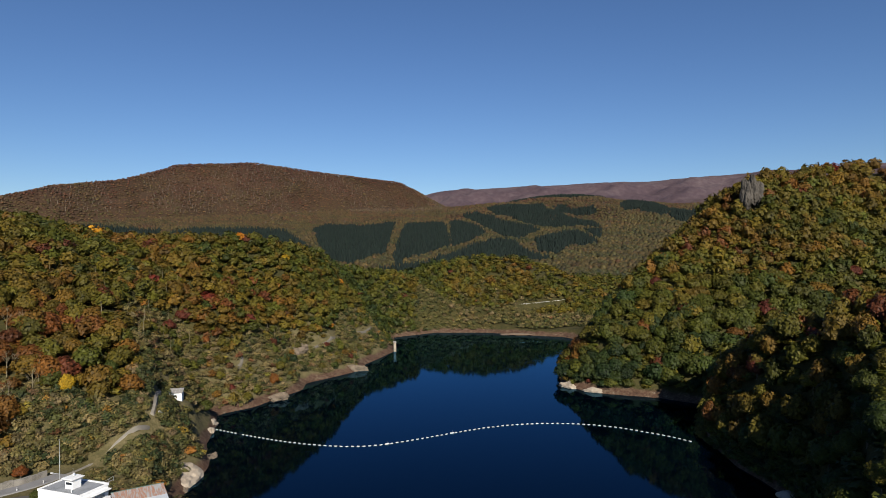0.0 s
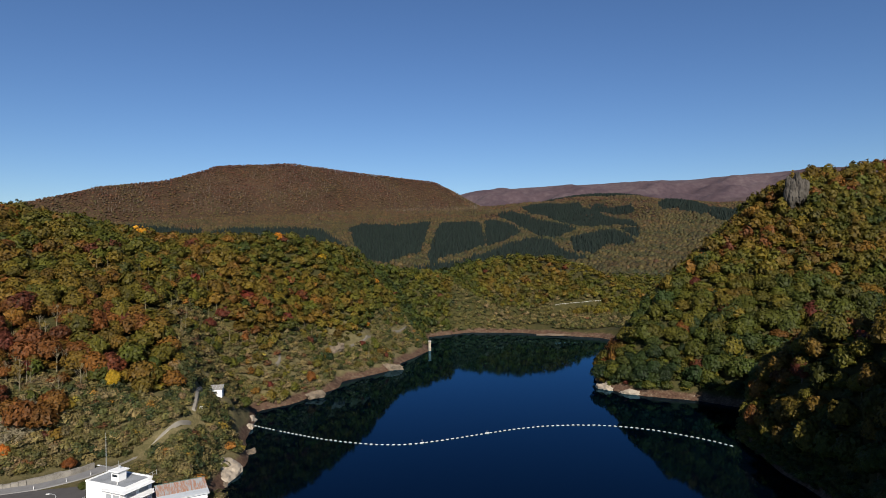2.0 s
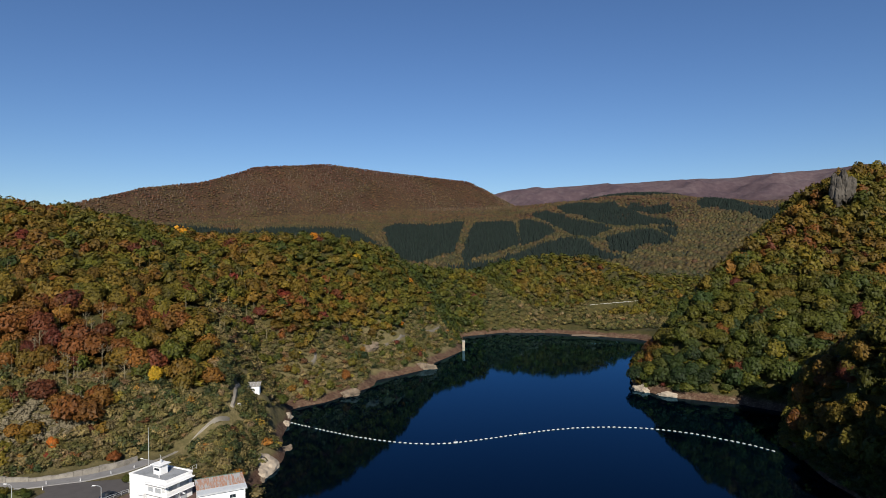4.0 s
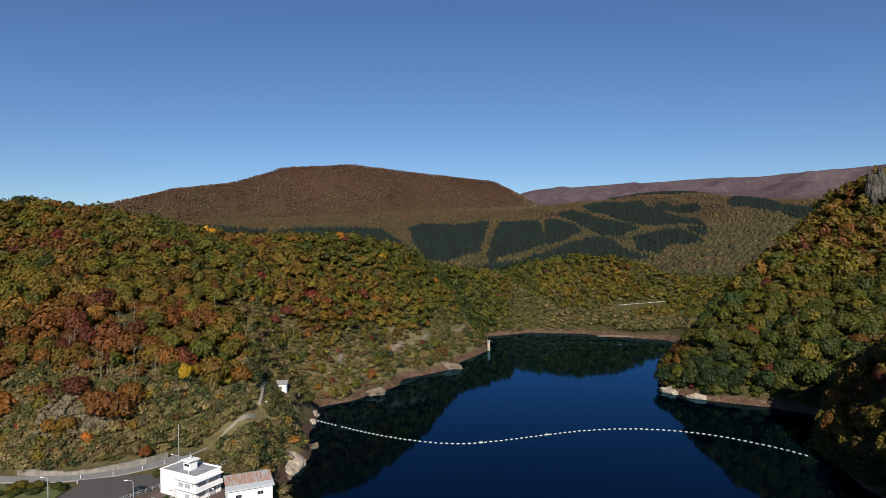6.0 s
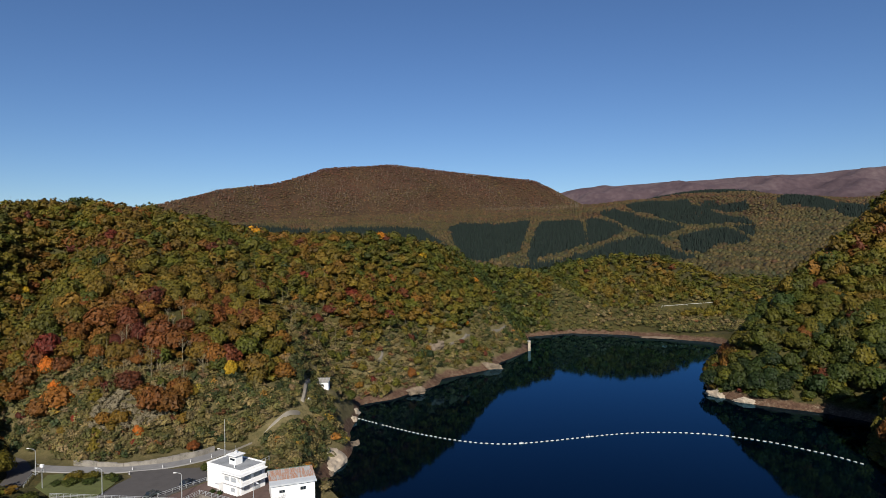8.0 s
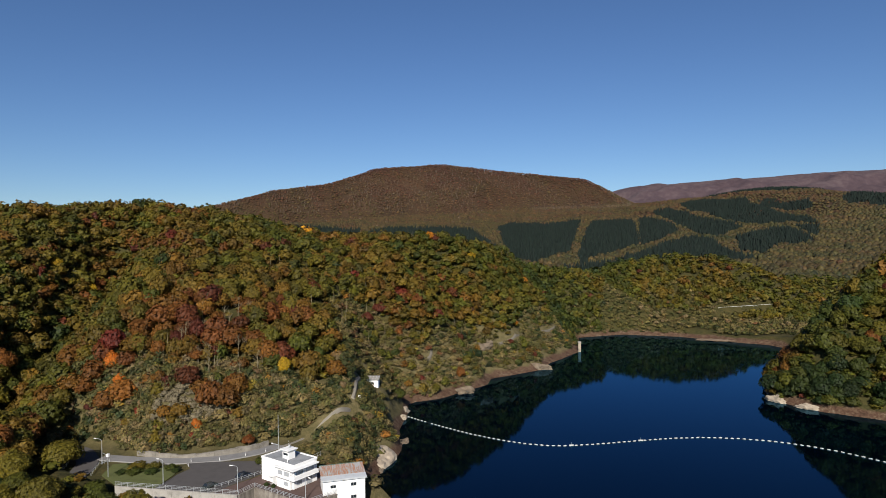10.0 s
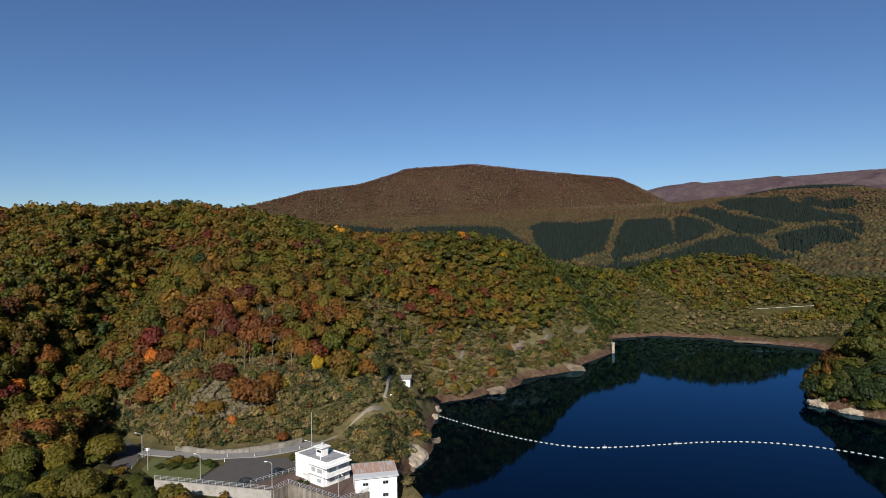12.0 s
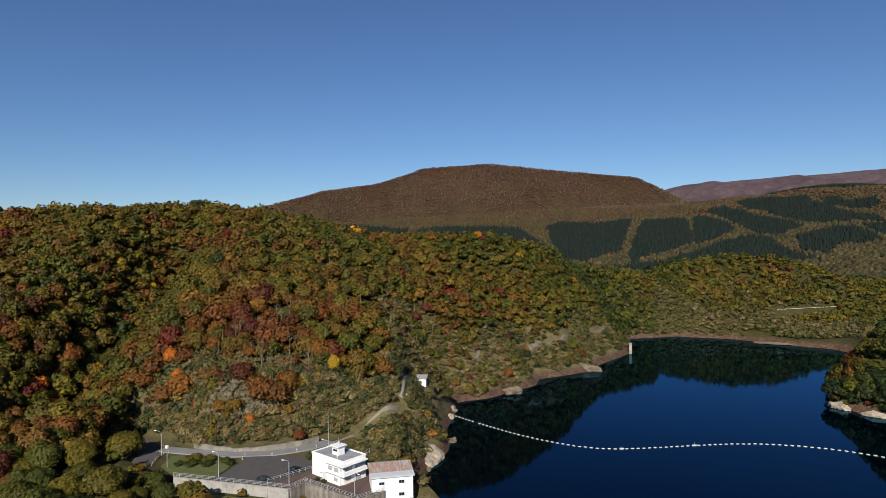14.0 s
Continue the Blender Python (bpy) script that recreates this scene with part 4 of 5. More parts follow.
def office():
    o = tagged(new("dam_office"), "white two-storey concrete dam office with a flat roof and rooftop cabin", "building")
    o.matrix_basis = pose(-99.2, 151.0, 9.9, 0, 0, -19.5)
    W, D, H = 13.5, 8.2, 6.1
    part("wall", box(bmesh.new(), 0, 0, 0, W, D, H, 0.04), WHITE, o)
    for x0, y0, x1, y1 in ((-0.1, -0.1, W + 0.1, 0.22), (-0.1, D - 0.22, W + 0.1, D + 0.1), (-0.1, 0.22, 0.22, D - 0.22), (W - 0.22, 0.22, W + 0.1, D - 0.22)):
        part("parapet", box(bmesh.new(), x0, y0, H - 0.1, x1, y1, H + 0.42, 0.03), WHITE, o)
    part("roof", box(bmesh.new(), 0.22, 0.22, H - 0.05, W - 0.22, D - 0.22, H + 0.12), ROOF_GREY, o, "dark stained flat roof")
    # bay with overhanging slabs on the lake side
    part("bay", box(bmesh.new(), 7.6, -0.9, 0, W - 0.4, -0.004, H - 0.75, 0.03), WHITE, o)
    part("eave", box(bmesh.new(), 7.2, -1.5, H - 0.72, W + 1.6, D - 0.6, H - 0.42, 0.03), WHITE, o)
    # grey boxes below eave and balcony paint in the slabs' shade
    part("eave_shade", box(bmesh.new(), 7.35, -1.3, H - 0.98, W + 1.3, D - 0.9, H - 0.73), SHADE_AND_MARKER, o, "grey strip painted as the shade under the eave")
    part("balcony", box(bmesh.new(), 7.5, -1.2, 2.75, W + 1.5, D - 0.6, 2.98, 0.02), WHITE, o)
    part("balcony_shade", box(bmesh.new(), 7.7, -1.1, 2.5, W + 1.2, D - 0.9, 2.74), SHADE_AND_MARKER, o, "grey strip painted as the shade under the balcony")
    part("balcony_wall", box(bmesh.new(), W + 1.32, -1.1, 2.99, W + 1.44, D - 0.7, 3.9, 0.02), WHITE, o)
    part("balcony_wall", box(bmesh.new(), W - 0.3, -1.12, 2.99, W + 1.3, -1.0, 3.9, 0.02), WHITE, o)
    window(8.2, 3.5, 9.9, 4.6, -0.9, o, 3, CURTAIN)
    window(10.6, 3.5, 12.6, 4.6, -0.9, o, 3, CURTAIN)
    window(10.6, 0.9, 12.2, 1.9, -0.9, o, 2, CURTAIN)
    side_window(0.8, 3.5, 3.2, 4.9, W, o, 3)
    side_window(4.2, 3.5, 7.0, 4.9, W, o, 3)
    side_window(1.0, 0.8, 2.8, 2.0, W, o)
    side_window(4.4, 0.1, 6.4, 2.2, W, o)
    d = part("door", box(bmesh.new(), 5.3, -0.06, 0.05, 6.3, 0.02, 2.1), GLASS, o, "dark glazed entrance door")
    part("door_frame", box(bmesh.new(), 5.2, -0.05, 0.02, 5.295, 0.03, 2.2), FRAME, d)
    part("door_frame", box(bmesh.new(), 6.305, -0.05, 0.02, 6.4, 0.03, 2.2), FRAME, d)
    part("canopy", box(bmesh.new(), 4.2, -1.7, 2.35, 6.9, -0.004, 2.55, 0.03), WHITE, o)
    part("canopy_wall", box(bmesh.new(), 6.6, -1.5, 0, 6.8, -0.004, 2.346), WHITE, o)
    part("step", box(bmesh.new(), 4.8, -1.3, 0, 6.55, -0.06, 0.16, 0.02), CONCRETE, o)
    # rooftop cabin
    c = part("cabin", box(bmesh.new(), 5.8, 2.6, H + 0.13, 8.4, 4.9, H + 2.15, 0.03), WHITE, o)
    bm = bmesh.new()
    r = bmesh.ops.create_cone(bm, cap_ends=True, segments=4, radius1=1.9, radius2=2.6, depth=0.5, matrix=Matrix.Translation((7.1, 3.75, H + 2.4)) @ Matrix.Rotation(radians(45), 4, "Z"))
    box(bm, 5.3, 2.05, H + 2.65, 8.9, 5.45, H + 2.8, 0.02)
    part("cabin_roof", bm, WHITE, c)
    part("cabin_window", box(bmesh.new(), 6.2, 2.56, H + 1.2, 8.0, 2.597, H + 1.8), GLASS, c)
    part("aerial", rod(bmesh.new(), (7.3, 3.6, H + 2.8), (7.3, 3.6, H + 5.0), 0.06, 0.03, 6), STEEL, c)
    part("siren", rod(bmesh.new(), (6.8, 4.2, H + 2.8), (6.8, 4.2, H + 3.5), 0.2, 0.28, 10), WHITE, c)
    part("drain_pipe", rod(bmesh.new(), (7.4, -0.12, 0), (7.4, -0.12, H - 0.2), 0.06, 0.06, 6), WHITE, o)
    part("roof_vent", rod(bmesh.new(), (9.6, 1.2, H + 0.1), (9.6, 1.2, H + 0.9), 0.12, 0.12, 8), WHITE, o)
    return o


office()


def rust_roof():
    k = Nodes("rusted_sheet_roof", 0.6, 0.2, 0.4)
    n = k.mix(0.3, k.noise(0.8, 4, 0.6, (3.6, 0.3, 1)), k.noise(6, 4))
    k.color(k.ramp(n, [(0.36, (0.40, 0.42, 0.43)), (0.47, (0.38, 0.36, 0.33)), (0.54, (0.42, 0.17, 0.07)), (0.64, (0.30, 0.31, 0.32))]))
    return k.m


RUST = rust_roof()
GUTTER = plain("pale_roof_sheet", (0.50, 0.52, 0.53), 0.5, 0.2, 0.4, vary=0.2, scale=0.8)


def annex():
    o = tagged(new("gate_house"), "white rendered gate house with a rusting sheet-metal roof by the water", "building")
    o.matrix_basis = pose(-77.0, 144.9, 7.4, 0, 0, 33)
    W, D, H = 11.0, 7.2, 6.4
    bm = bmesh.new()
    p = [(0, 0, 0), (W, 0, 0), (W, D, 0), (0, D, 0), (0, 0, H), (W, 0, H), (W, D, H + 1.1), (0, D, H + 1.1)]
    v = [bm.verts.new(c) for c in p]
    for f in ((3, 2, 1, 0), (4, 5, 6, 7), (0, 1, 5, 4), (1, 2, 6, 5), (2, 3, 7, 6), (3, 0, 4, 7)):
        bm.faces.new([v[i] for i in f])
    part("wall", bm, WHITE, o)
    tilt = math.degrees(math.atan2(1.1, D))
    m = pose(0, -0.5, H - 0.02, tilt, 0, 0)
    bm = box(bmesh.new(), -0.4, 0, 0.02, W + 0.4, 2.4, 0.16, 0.02)
    bm.transform(m)
    part("eave_sheet", bm, GUTTER, o, "pale lower roof sheets")
    for i in range(24):
        x0 = -0.4 + (W + 0.8) * i / 24
        bm = box(bmesh.new(), x0 + 0.01, 2.42, 0.02, x0 + (W + 0.8) / 24 - 0.01, D + 0.9, 0.18 + 0.03 * (i % 2), 0.01)
        bm.transform(m)
        part("roof_sheet", bm, RUST, o)
    part("ridge_cap", box(bmesh.new(), -0.45, D + 0.1, H + 1.1, W + 0.45, D + 0.5, H + 1.42, 0.03), plain("green_ridge_paint", (0.10, 0.16, 0.13), 0.6), o, "dull green ridge cap")
    window(1.9, 4.2, 3.4, 5.0, 0, o)
    window(7.2, 4.3, 8.7, 5.2, 0, o)
    window(7.2, 1.0, 8.7, 1.9, 0, o)
    part("plinth", box(bmesh.new(), -0.06, -0.06, -4.0, W + 0.06, D + 0.06, 0.25), CONCRETE, o)
    part("gutter", rod(bmesh.new(), (-0.4, -0.55, H - 0.1), (W + 0.4, -0.55, H - 0.1), 0.09, 0.09, 8), GUTTER, o)
    part("drain_pipe", rod(bmesh.new(), (W - 0.15, -0.12, 0), (W - 0.15, -0.12, H - 0.1), 0.05, 0.05, 6), WHITE, o)
    return o


annex()


# ---- cars ----
def car(x, y, turn, paint, label):
    o = tagged(new("car"), label, "car", "parked cars")
    o.matrix_basis = pose(x, y, 9.96, 0, 0, turn)
    bm = box(bmesh.new(), -2.1, -0.85, 0.28, 2.1, 0.85, 0.86, 0.12)
    part("body", bm, paint, o)
    bm = box(bmesh.new(), -1.5, -0.76, 0.862, 1.0, 0.76, 1.46, 0.05)
    for v in bm.verts:
        if v.co.z > 1.2:
            v.co.x = v.co.x * 0.74 - 0.05
            v.co.y *= 0.84
    part("cabin_glass", bm, GLASS, o)
    part("car_roof", box(bmesh.new(), -1.12, -0.6, 1.46, 0.66, 0.6, 1.5, 0.015), paint, o)
    for sx in (-1.3, 1.3):
        for sy in (-0.8, 0.8):
            w = part("wheel", rod(bmesh.new(), (sx, sy - 0.1, 0.32), (sx, sy + 0.1, 0.32), 0.32, 0.32, 14), TYRE, o)
            part("rim", rod(bmesh.new(), (sx, sy - 0.11, 0.32), (sx, sy + 0.11, 0.32), 0.19, 0.19, 10), STEEL, w)
    for sy in (-0.6, 0.6):
        part("headlight", box(bmesh.new(), 2.06, sy - 0.18, 0.6, 2.12, sy + 0.18, 0.74, 0.02), GLASS, o)
    return o


car(-109.2, 141.6, 75, plain("grey_green_car_paint", (0.07, 0.085, 0.08), 0.25, 0.4, 0.5), "dark grey-green hatchback parked by the railing")
car(-104.9, 150.6, 70, plain("dark_car_paint", (0.03, 0.04, 0.06), 0.25, 0.3, 0.5), "dark blue car parked near the white building")


# ---- hut on the knoll ----
def hut():
    o = tagged(new("hut"), "small white concrete gauge hut on the knoll above the shore", "hut")
    z = 16.55
    o.matrix_basis = pose(-105.0, 236.3, z, 0, 0, 14)
    W, D, H = 4.8, 3.6, 2.6
    bm = bmesh.new()
    p = [(0, 0, -0.8), (W, 0, -0.8), (W, D, -0.8), (0, D, -0.8), (0, 0, H), (W, 0, H), (W, D, H + 0.7), (0, D, H + 0.7)]
    v = [bm.verts.new(c) for c in p]
    for f in ((3, 2, 1, 0), (4, 5, 6, 7), (0, 1, 5, 4), (1, 2, 6, 5), (2, 3, 7, 6), (3, 0, 4, 7)):
        bm.faces.new([v[i] for i in f])
    part("wall", bm, WHITE, o)
    bm = box(bmesh.new(), -0.3, -0.4, 0, W + 0.3, D + 0.6, 0.16, 0.02)
    bm.transform(pose(0, 0, H + 0.02, math.degrees(math.atan2(0.7, D)), 0, 0))
    part("roof", bm, plain("grey_hut_roof", (0.27, 0.255, 0.23), 0.8, vary=0.4, scale=0.8), o, "weathered grey sheet roof")
    for i in range(5):
        bm = box(bmesh.new(), -0.25 + i * 1.29, -0.42, 0.162, -0.17 + i * 1.29, D + 0.62, 0.21)
        bm.transform(pose(0, 0, H + 0.02, math.degrees(math.atan2(0.7, D)), 0, 0))
        part("roof_seam", bm, STEEL, o)
    window(1.3, 0.9, 2.9, 1.8, 0, o)
    part("porch", box(bmesh.new(), -2.6, 0.6, -0.3, -0.004, 2.6, 0.05, 0.03), CONCRETE, o)
    part("porch_rail", box(bmesh.new(), -3.4, 0.4, 0.3, -0.1, 0.5, 0.9, 0.02), WHITE, o)
    part("tank", rod(bmesh.new(), (-1.5, 1.7, 0.05), (-1.5, 1.7, 1.9), 0.55, 0.5, 12), WHITE, o)
    part("buttress", box(bmesh.new(), W - 1.6, -0.3, -4, W - 0.1, D, -0.804, 0.05), CONCRETE, o)
    return o


hut()
board = tagged(new("notice_board"), "small blank white notice board on two posts", "sign")
bz = float(land(-94.5, 206.5))
board.matrix_basis = pose(-94.5, 206.5, bz, 0, 0, 22)
part("panel", box(bmesh.new(), -0.55, -0.05, 1.2, 0.55, 0.05, 2.3, 0.02), WHITE, board)
for sx in (-0.4, 0.4):
    part("post", rod(bmesh.new(), (sx, 0.06, -0.3), (sx, 0.06, 2.2), 0.05, 0.05, 6), STEEL, board)


# ---- rocks, pier and crag ----
def rock(name, x, y, z, sx, sy, sz, seed, label, category="rock", rough=0.35, turn=0, sub=4, material=None):
    bm = bmesh.new()
    bmesh.ops.create_icosphere(bm, subdivisions=sub, radius=1)
    for v in bm.verts:
        c = v.co * 1.3 + Vector((seed * 7.1, seed * 3.3, 0))
        n = noise.noise(c) + 0.5 * abs(noise.noise(c * 2.3)) + 0.25 * noise.noise(c * 5.1) - 0.25 * abs(noise.noise(Vector((c.x * 6, c.y * 6, c.z * 0.8))))
        v.co *= 1 + rough * n
    bm.transform(pose(x, y, z, 0, 0, turn) @ Matrix.Diagonal((sx, sy, sz, 1)))
    return tagged(part(name, bm, material or ROCK), label, category)


LEDGE = plain("brown_ledge_rock", (0.15, 0.115, 0.08), 0.9, vary=0.7, scale=0.35, bump=0.6)
rock("outcrop", -85.4, 201.5, -1.4, 6.4, 10.0, 5.2, 1, "smooth pale rock outcrop at the water's edge", rough=0.26, turn=18)
rock("outcrop", -81.4, 190.5, -1.6, 3.4, 6.0, 2.4, 31, "brown rock foot of the pale outcrop", rough=0.5, turn=18, material=LEDGE)
rock("boulder", -95.2, 250, 0.2, 2.6, 3.4, 1.9, 2, "pale broken rock where the float line is moored", rough=0.5)
rock("boulder", -97.6, 260, 0.4, 2.0, 4.2, 1.7, 3, "pale shore rock under the hut", rough=0.5)
rock("boulder", -83.0, 221, -0.2, 1.6, 3.2, 1.2, 9, "grey rock on the steep bank", rough=0.5, material=LEDGE)
rock("outcrop", -54, 370, 0.2, 6.5, 2.4, 3.2, 4, "brown rock ledge along the shore", rough=0.6, material=LEDGE)
rock("outcrop", -66, 358, 0.0, 4.5, 1.8, 1.7, 5, "brown rock ledge in the bare bank", rough=0.6, material=LEDGE)
rock("outcrop", -80, 302, 1.0, 4.5, 3.0, 2.0, 11, "brown rock ledge in the bare bank", turn=50, rough=0.6, material=LEDGE)
rock("outcrop", -84, 352, 14.5, 6.5, 4.5, 4.0, 6, "grey rock face showing through the scrub", turn=40, rough=0.6, material=LEDGE)
rock("outcrop", -96, 330, 14.5, 5.0, 4.0, 3.6, 7, "grey rock face showing through the scrub", turn=40, rough=0.6, material=LEDGE)
rock("sand_spit", 62, 512, 0.1, 15.0, 6.5, 0.8, 21, "low tan sand spit at the far end of the lake", "sand", 0.5, material=plain("tan_sand", (0.19, 0.14, 0.095), 0.95, vary=0.4, scale=0.3))
rock("outcrop", 64.5, 323, 0.0, 5.0, 2.4, 2.6, 8, "pale rock at the foot of the headland", rough=0.6, turn=-45)
rock("outcrop", 74, 312.5, -0.3, 5.0, 2.0, 1.9, 12, "pale rock at the foot of the headland", rough=0.6, turn=-30)
rock("boulder", 99.5, 180, 0.6, 3.0, 3.0, 1.6, 13, "pale rock at the edge of the shaded water")
DARK_ROCK = plain("dark_crag_rock", (0.068, 0.060, 0.050), 0.95, vary=0.75, scale=0.18, bump=0.8)
rock("crag", 186.0, 381, 103.5, 3.0, 4.0, 8.6, 14, "bare grey rock crag standing out of the forest", "crag", 0.45, material=DARK_ROCK)
rock("crag", 189.6, 381.5, 105, 3.2, 4.0, 8.6, 15, "bare grey rock crag standing out of the forest", "crag", 0.45, material=DARK_ROCK)
rock("crag", 193.4, 381, 104, 2.8, 3.6, 7.0, 17, "lower grey rock shoulder of the crag", "crag", 0.45, material=DARK_ROCK)
rock("outcrop", 199.5, 371, 89, 3.6, 3.0, 4.5, 16, "small grey rock face among the trees", material=DARK_ROCK)
pier = tagged(new("pier"), "narrow pale concrete pier at the tip of the point", "pier")
pier.matrix_basis = pose(-34.6, 437, -3, 0, 0, 8)
part("shaft", box(bmesh.new(), -0.9, -1.8, 0, 0.9, 1.8, 9.4, 0.12), ROCK, pier)
part("cap", box(bmesh.new(), -1.1, -2.1, 9.4, 1.1, 2.1, 9.8, 0.06), CONCRETE, pier)
rail = tagged(new("guard_rail"), "long white guard rail of the road beyond the lake", "fence")
rail_a, rail_b = Vector((71.4, 582.3, 0)), Vector((119.4, 610.9, 0))
rail_a.z, rail_b.z = [float(land(v.x, v.y)) + 1.6 for v in (rail_a, rail_b)]
for i in range(14):
    p, q = rail_a.lerp(rail_b, i / 14), rail_a.lerp(rail_b, (i + 1) / 14)
    part("beam", rod(bmesh.new(), p, q, 0.10, 0.10, 4), WHITE, rail)
    part("post", rod(bmesh.new(), (p.x, p.y, float(land(p.x, p.y)) - 0.2), p, 0.06, 0.06, 5), STEEL, rail)

# ---- the float line ----
BOOM = [(-93.0, 253.5), (-77.4, 244.8), (-62.1, 237.3), (-50.5, 233.2), (-39.3, 230.7), (-30.6, 230.6), (-23.1, 232.2), (-10.2, 238.5), (2.0, 245.3), (14.4, 251.7), (26.4, 256.0), (38.0, 257.8), (50.0, 257.7), (61.0, 255.2), (71.4, 250.6), (85.8, 239.9), (92.2, 232.8)]


def along(pts, step):
    """Even steps along a smooth line through the points."""
    p = np.array(pts)
    k = np.arange(len(p))
    fine = np.linspace(0, len(p) - 1, 1600)
    q = np.stack([np.interp(fine, k, p[:, i]) for i in (0, 1)], 1)
    for _ in range(600):
        q[1:-1] = (q[:-2] + 2 * q[1:-1] + q[2:]) / 4
    s = np.concatenate([[0], np.cumsum(np.linalg.norm(np.diff(q, axis=0), axis=1))])
    at = np.arange(0, s[-1], step)
    return np.stack([np.interp(at, s, q[:, i]) for i in (0, 1)], 1)


line = along(BOOM, 2.12)
cable = tagged(new("float_cable"), "dark cable that ties the white floats together", "cable")
bm = bmesh.new()
for a, b in zip(line[:-1], line[1:]):
    rod(bm, (*a, 0.06), (*b, 0.06), 0.05, 0.05, 4)
part("rope", bm, TYRE, cable)
proto = None
for i, ((x, y), (dx, dy)) in enumerate(zip(line, np.gradient(line, axis=0))):
    if i in (6,):
        continue
    m = pose(x, y, 0.10 + 0.04 * math.sin(i * 1.7), 0, 4 * math.sin(i * 2.3), math.degrees(math.atan2(dy, dx)) + 5 * math.sin(i * 3.1))
    if proto is None:
        proto = tagged(new("boom_float"), "white capsule float riding on the water", "float", "floats of the boom")
        bm = rod(bmesh.new(), (-0.4, 0, 0), (0.4, 0, 0), 0.25, 0.25, 10)
        rod(bm, (0.4, 0, 0), (0.6, 0, 0), 0.25, 0.12, 10), rod(bm, (-0.6, 0, 0), (-0.4, 0, 0), 0.12, 0.25, 10)
        part("drum", bm, FLOAT, proto)
        bm = bmesh.new()
        for sx in (-0.2, 0.2):
            rod(bm, (sx - 0.03, 0, 0), (sx + 0.03, 0, 0), 0.265, 0.265, 10)
        part("strap", bm, STEEL, proto)
        proto.matrix_basis = m
    else:
        copy_thing(proto, m)


def buoy(x, y):
    """A larger float with a short post where two lengths of the boom meet."""
    o = tagged(new("joint_buoy"), "larger white buoy with a short post joining the boom", "buoy", "buoys of the boom")
    o.matrix_basis = pose(x, y, 0.15, 0, 0, 20)
    part("drum", rod(bmesh.new(), (-0.8, 0, 0), (0.8, 0, 0), 0.32, 0.32, 12), FLOAT, o)
    part("post", rod(bmesh.new(), (0, 0, 0.2), (0, 0, 1.1), 0.05, 0.04, 6), STEEL, o)
    part("collar", rod(bmesh.new(), (-0.12, 0, 0), (0.12, 0, 0), 0.35, 0.35, 12), STEEL, o)
    return o


for x, y in ((-21.7, 233.2), (2.9, 245.8)):
    buoy(x, y)


# ---- trees that stand singly ----
def trunk_mesh():
    """A tapered trunk of unit scale with a few limbs."""
    bm = bmesh.new()
    rod(bm, (0, 0, -0.25), (0.02, 0.01, 0.5), 0.075, 0.055, 6)
    rod(bm, (0.02, 0.01, 0.5), (-0.02, 0.02, 1.15), 0.055, 0.025, 6)
    for a, z in ((0.3, 0.45), (2.2, 0.6), (4.1, 0.55), (5.4, 0.8)):
        rod(bm, (0, 0, z), (0.42 * math.cos(a), 0.42 * math.sin(a), z + 0.38), 0.034, 0.012, 5)
    return bm


SHAPES = [crown_shape(70 + s, 20, 1500, 0.062, 3) for s in range(4)]
PROTO = {}
TINTS = [0.12, 0.22, 0.30, 0.38, 0.46, 0.54, 0.62, 0.70, 0.80, 0.88, 0.94, 1.0]
WORDS = ["dark green", "deep green", "green", "olive green", "olive and gold", "ochre", "orange-brown", "rust-brown", "dark russet", "red", "orange", "bright yellow"]
trunk_data = None


def tree(x, y, w, tall, tint, turn=0.0):
    """A broadleaf tree in autumn colour."""
    global trunk_data
    k, s = int(np.argmin([abs(tint - t) for t in TINTS])), int(rng.integers(0, 4))
    m = pose(x, y, float(land(x, y)) - 0.2, 0, 0, turn)
    if (k, s) not in PROTO:
        o = tagged(new("tree"), f"broadleaf tree with a {WORDS[k]} autumn crown", "tree", "single trees")
        if trunk_data is None:
            trunk_data = part("trunk", trunk_mesh(), BARK, o).data
        else:
            new("trunk", trunk_data).parent = o
        v, t, q = SHAPES[s]
        c = arrays("crown", v, [t, q], LEAF, {"tint": np.full(len(v), TINTS[k]), "vigour": np.full(len(v), 0.46 + 0.1 * s)})
        c.parent = o
        PROTO[(k, s)] = o
    else:
        o = copy_thing(PROTO[(k, s)], m)
    o.matrix_basis = m @ Matrix.Diagonal((w, w, w * tall, 1))
    return o


xs, ys = scatter(-220, 60, 160, 200, 6.2, lambda x, y: clear(x, y, 3.5) & single(x, y) & ((x < -136) | (x > 0)) & (to_line(x, y, ROAD)[0] > 8) & ~((x < 0) & (np.hypot(x + 146, y - 118) < 11)))
for x, y, tint in zip(xs, ys, mixed(xs, ys, np.where(xs < 0, 0.31, 0.28), 0.09, reds=0.01, yellows=0.0)):
    tree(x, y, rng.uniform(3.4, 5.4), rng.uniform(0.95, 1.3), tint, rng.uniform(0, 360))
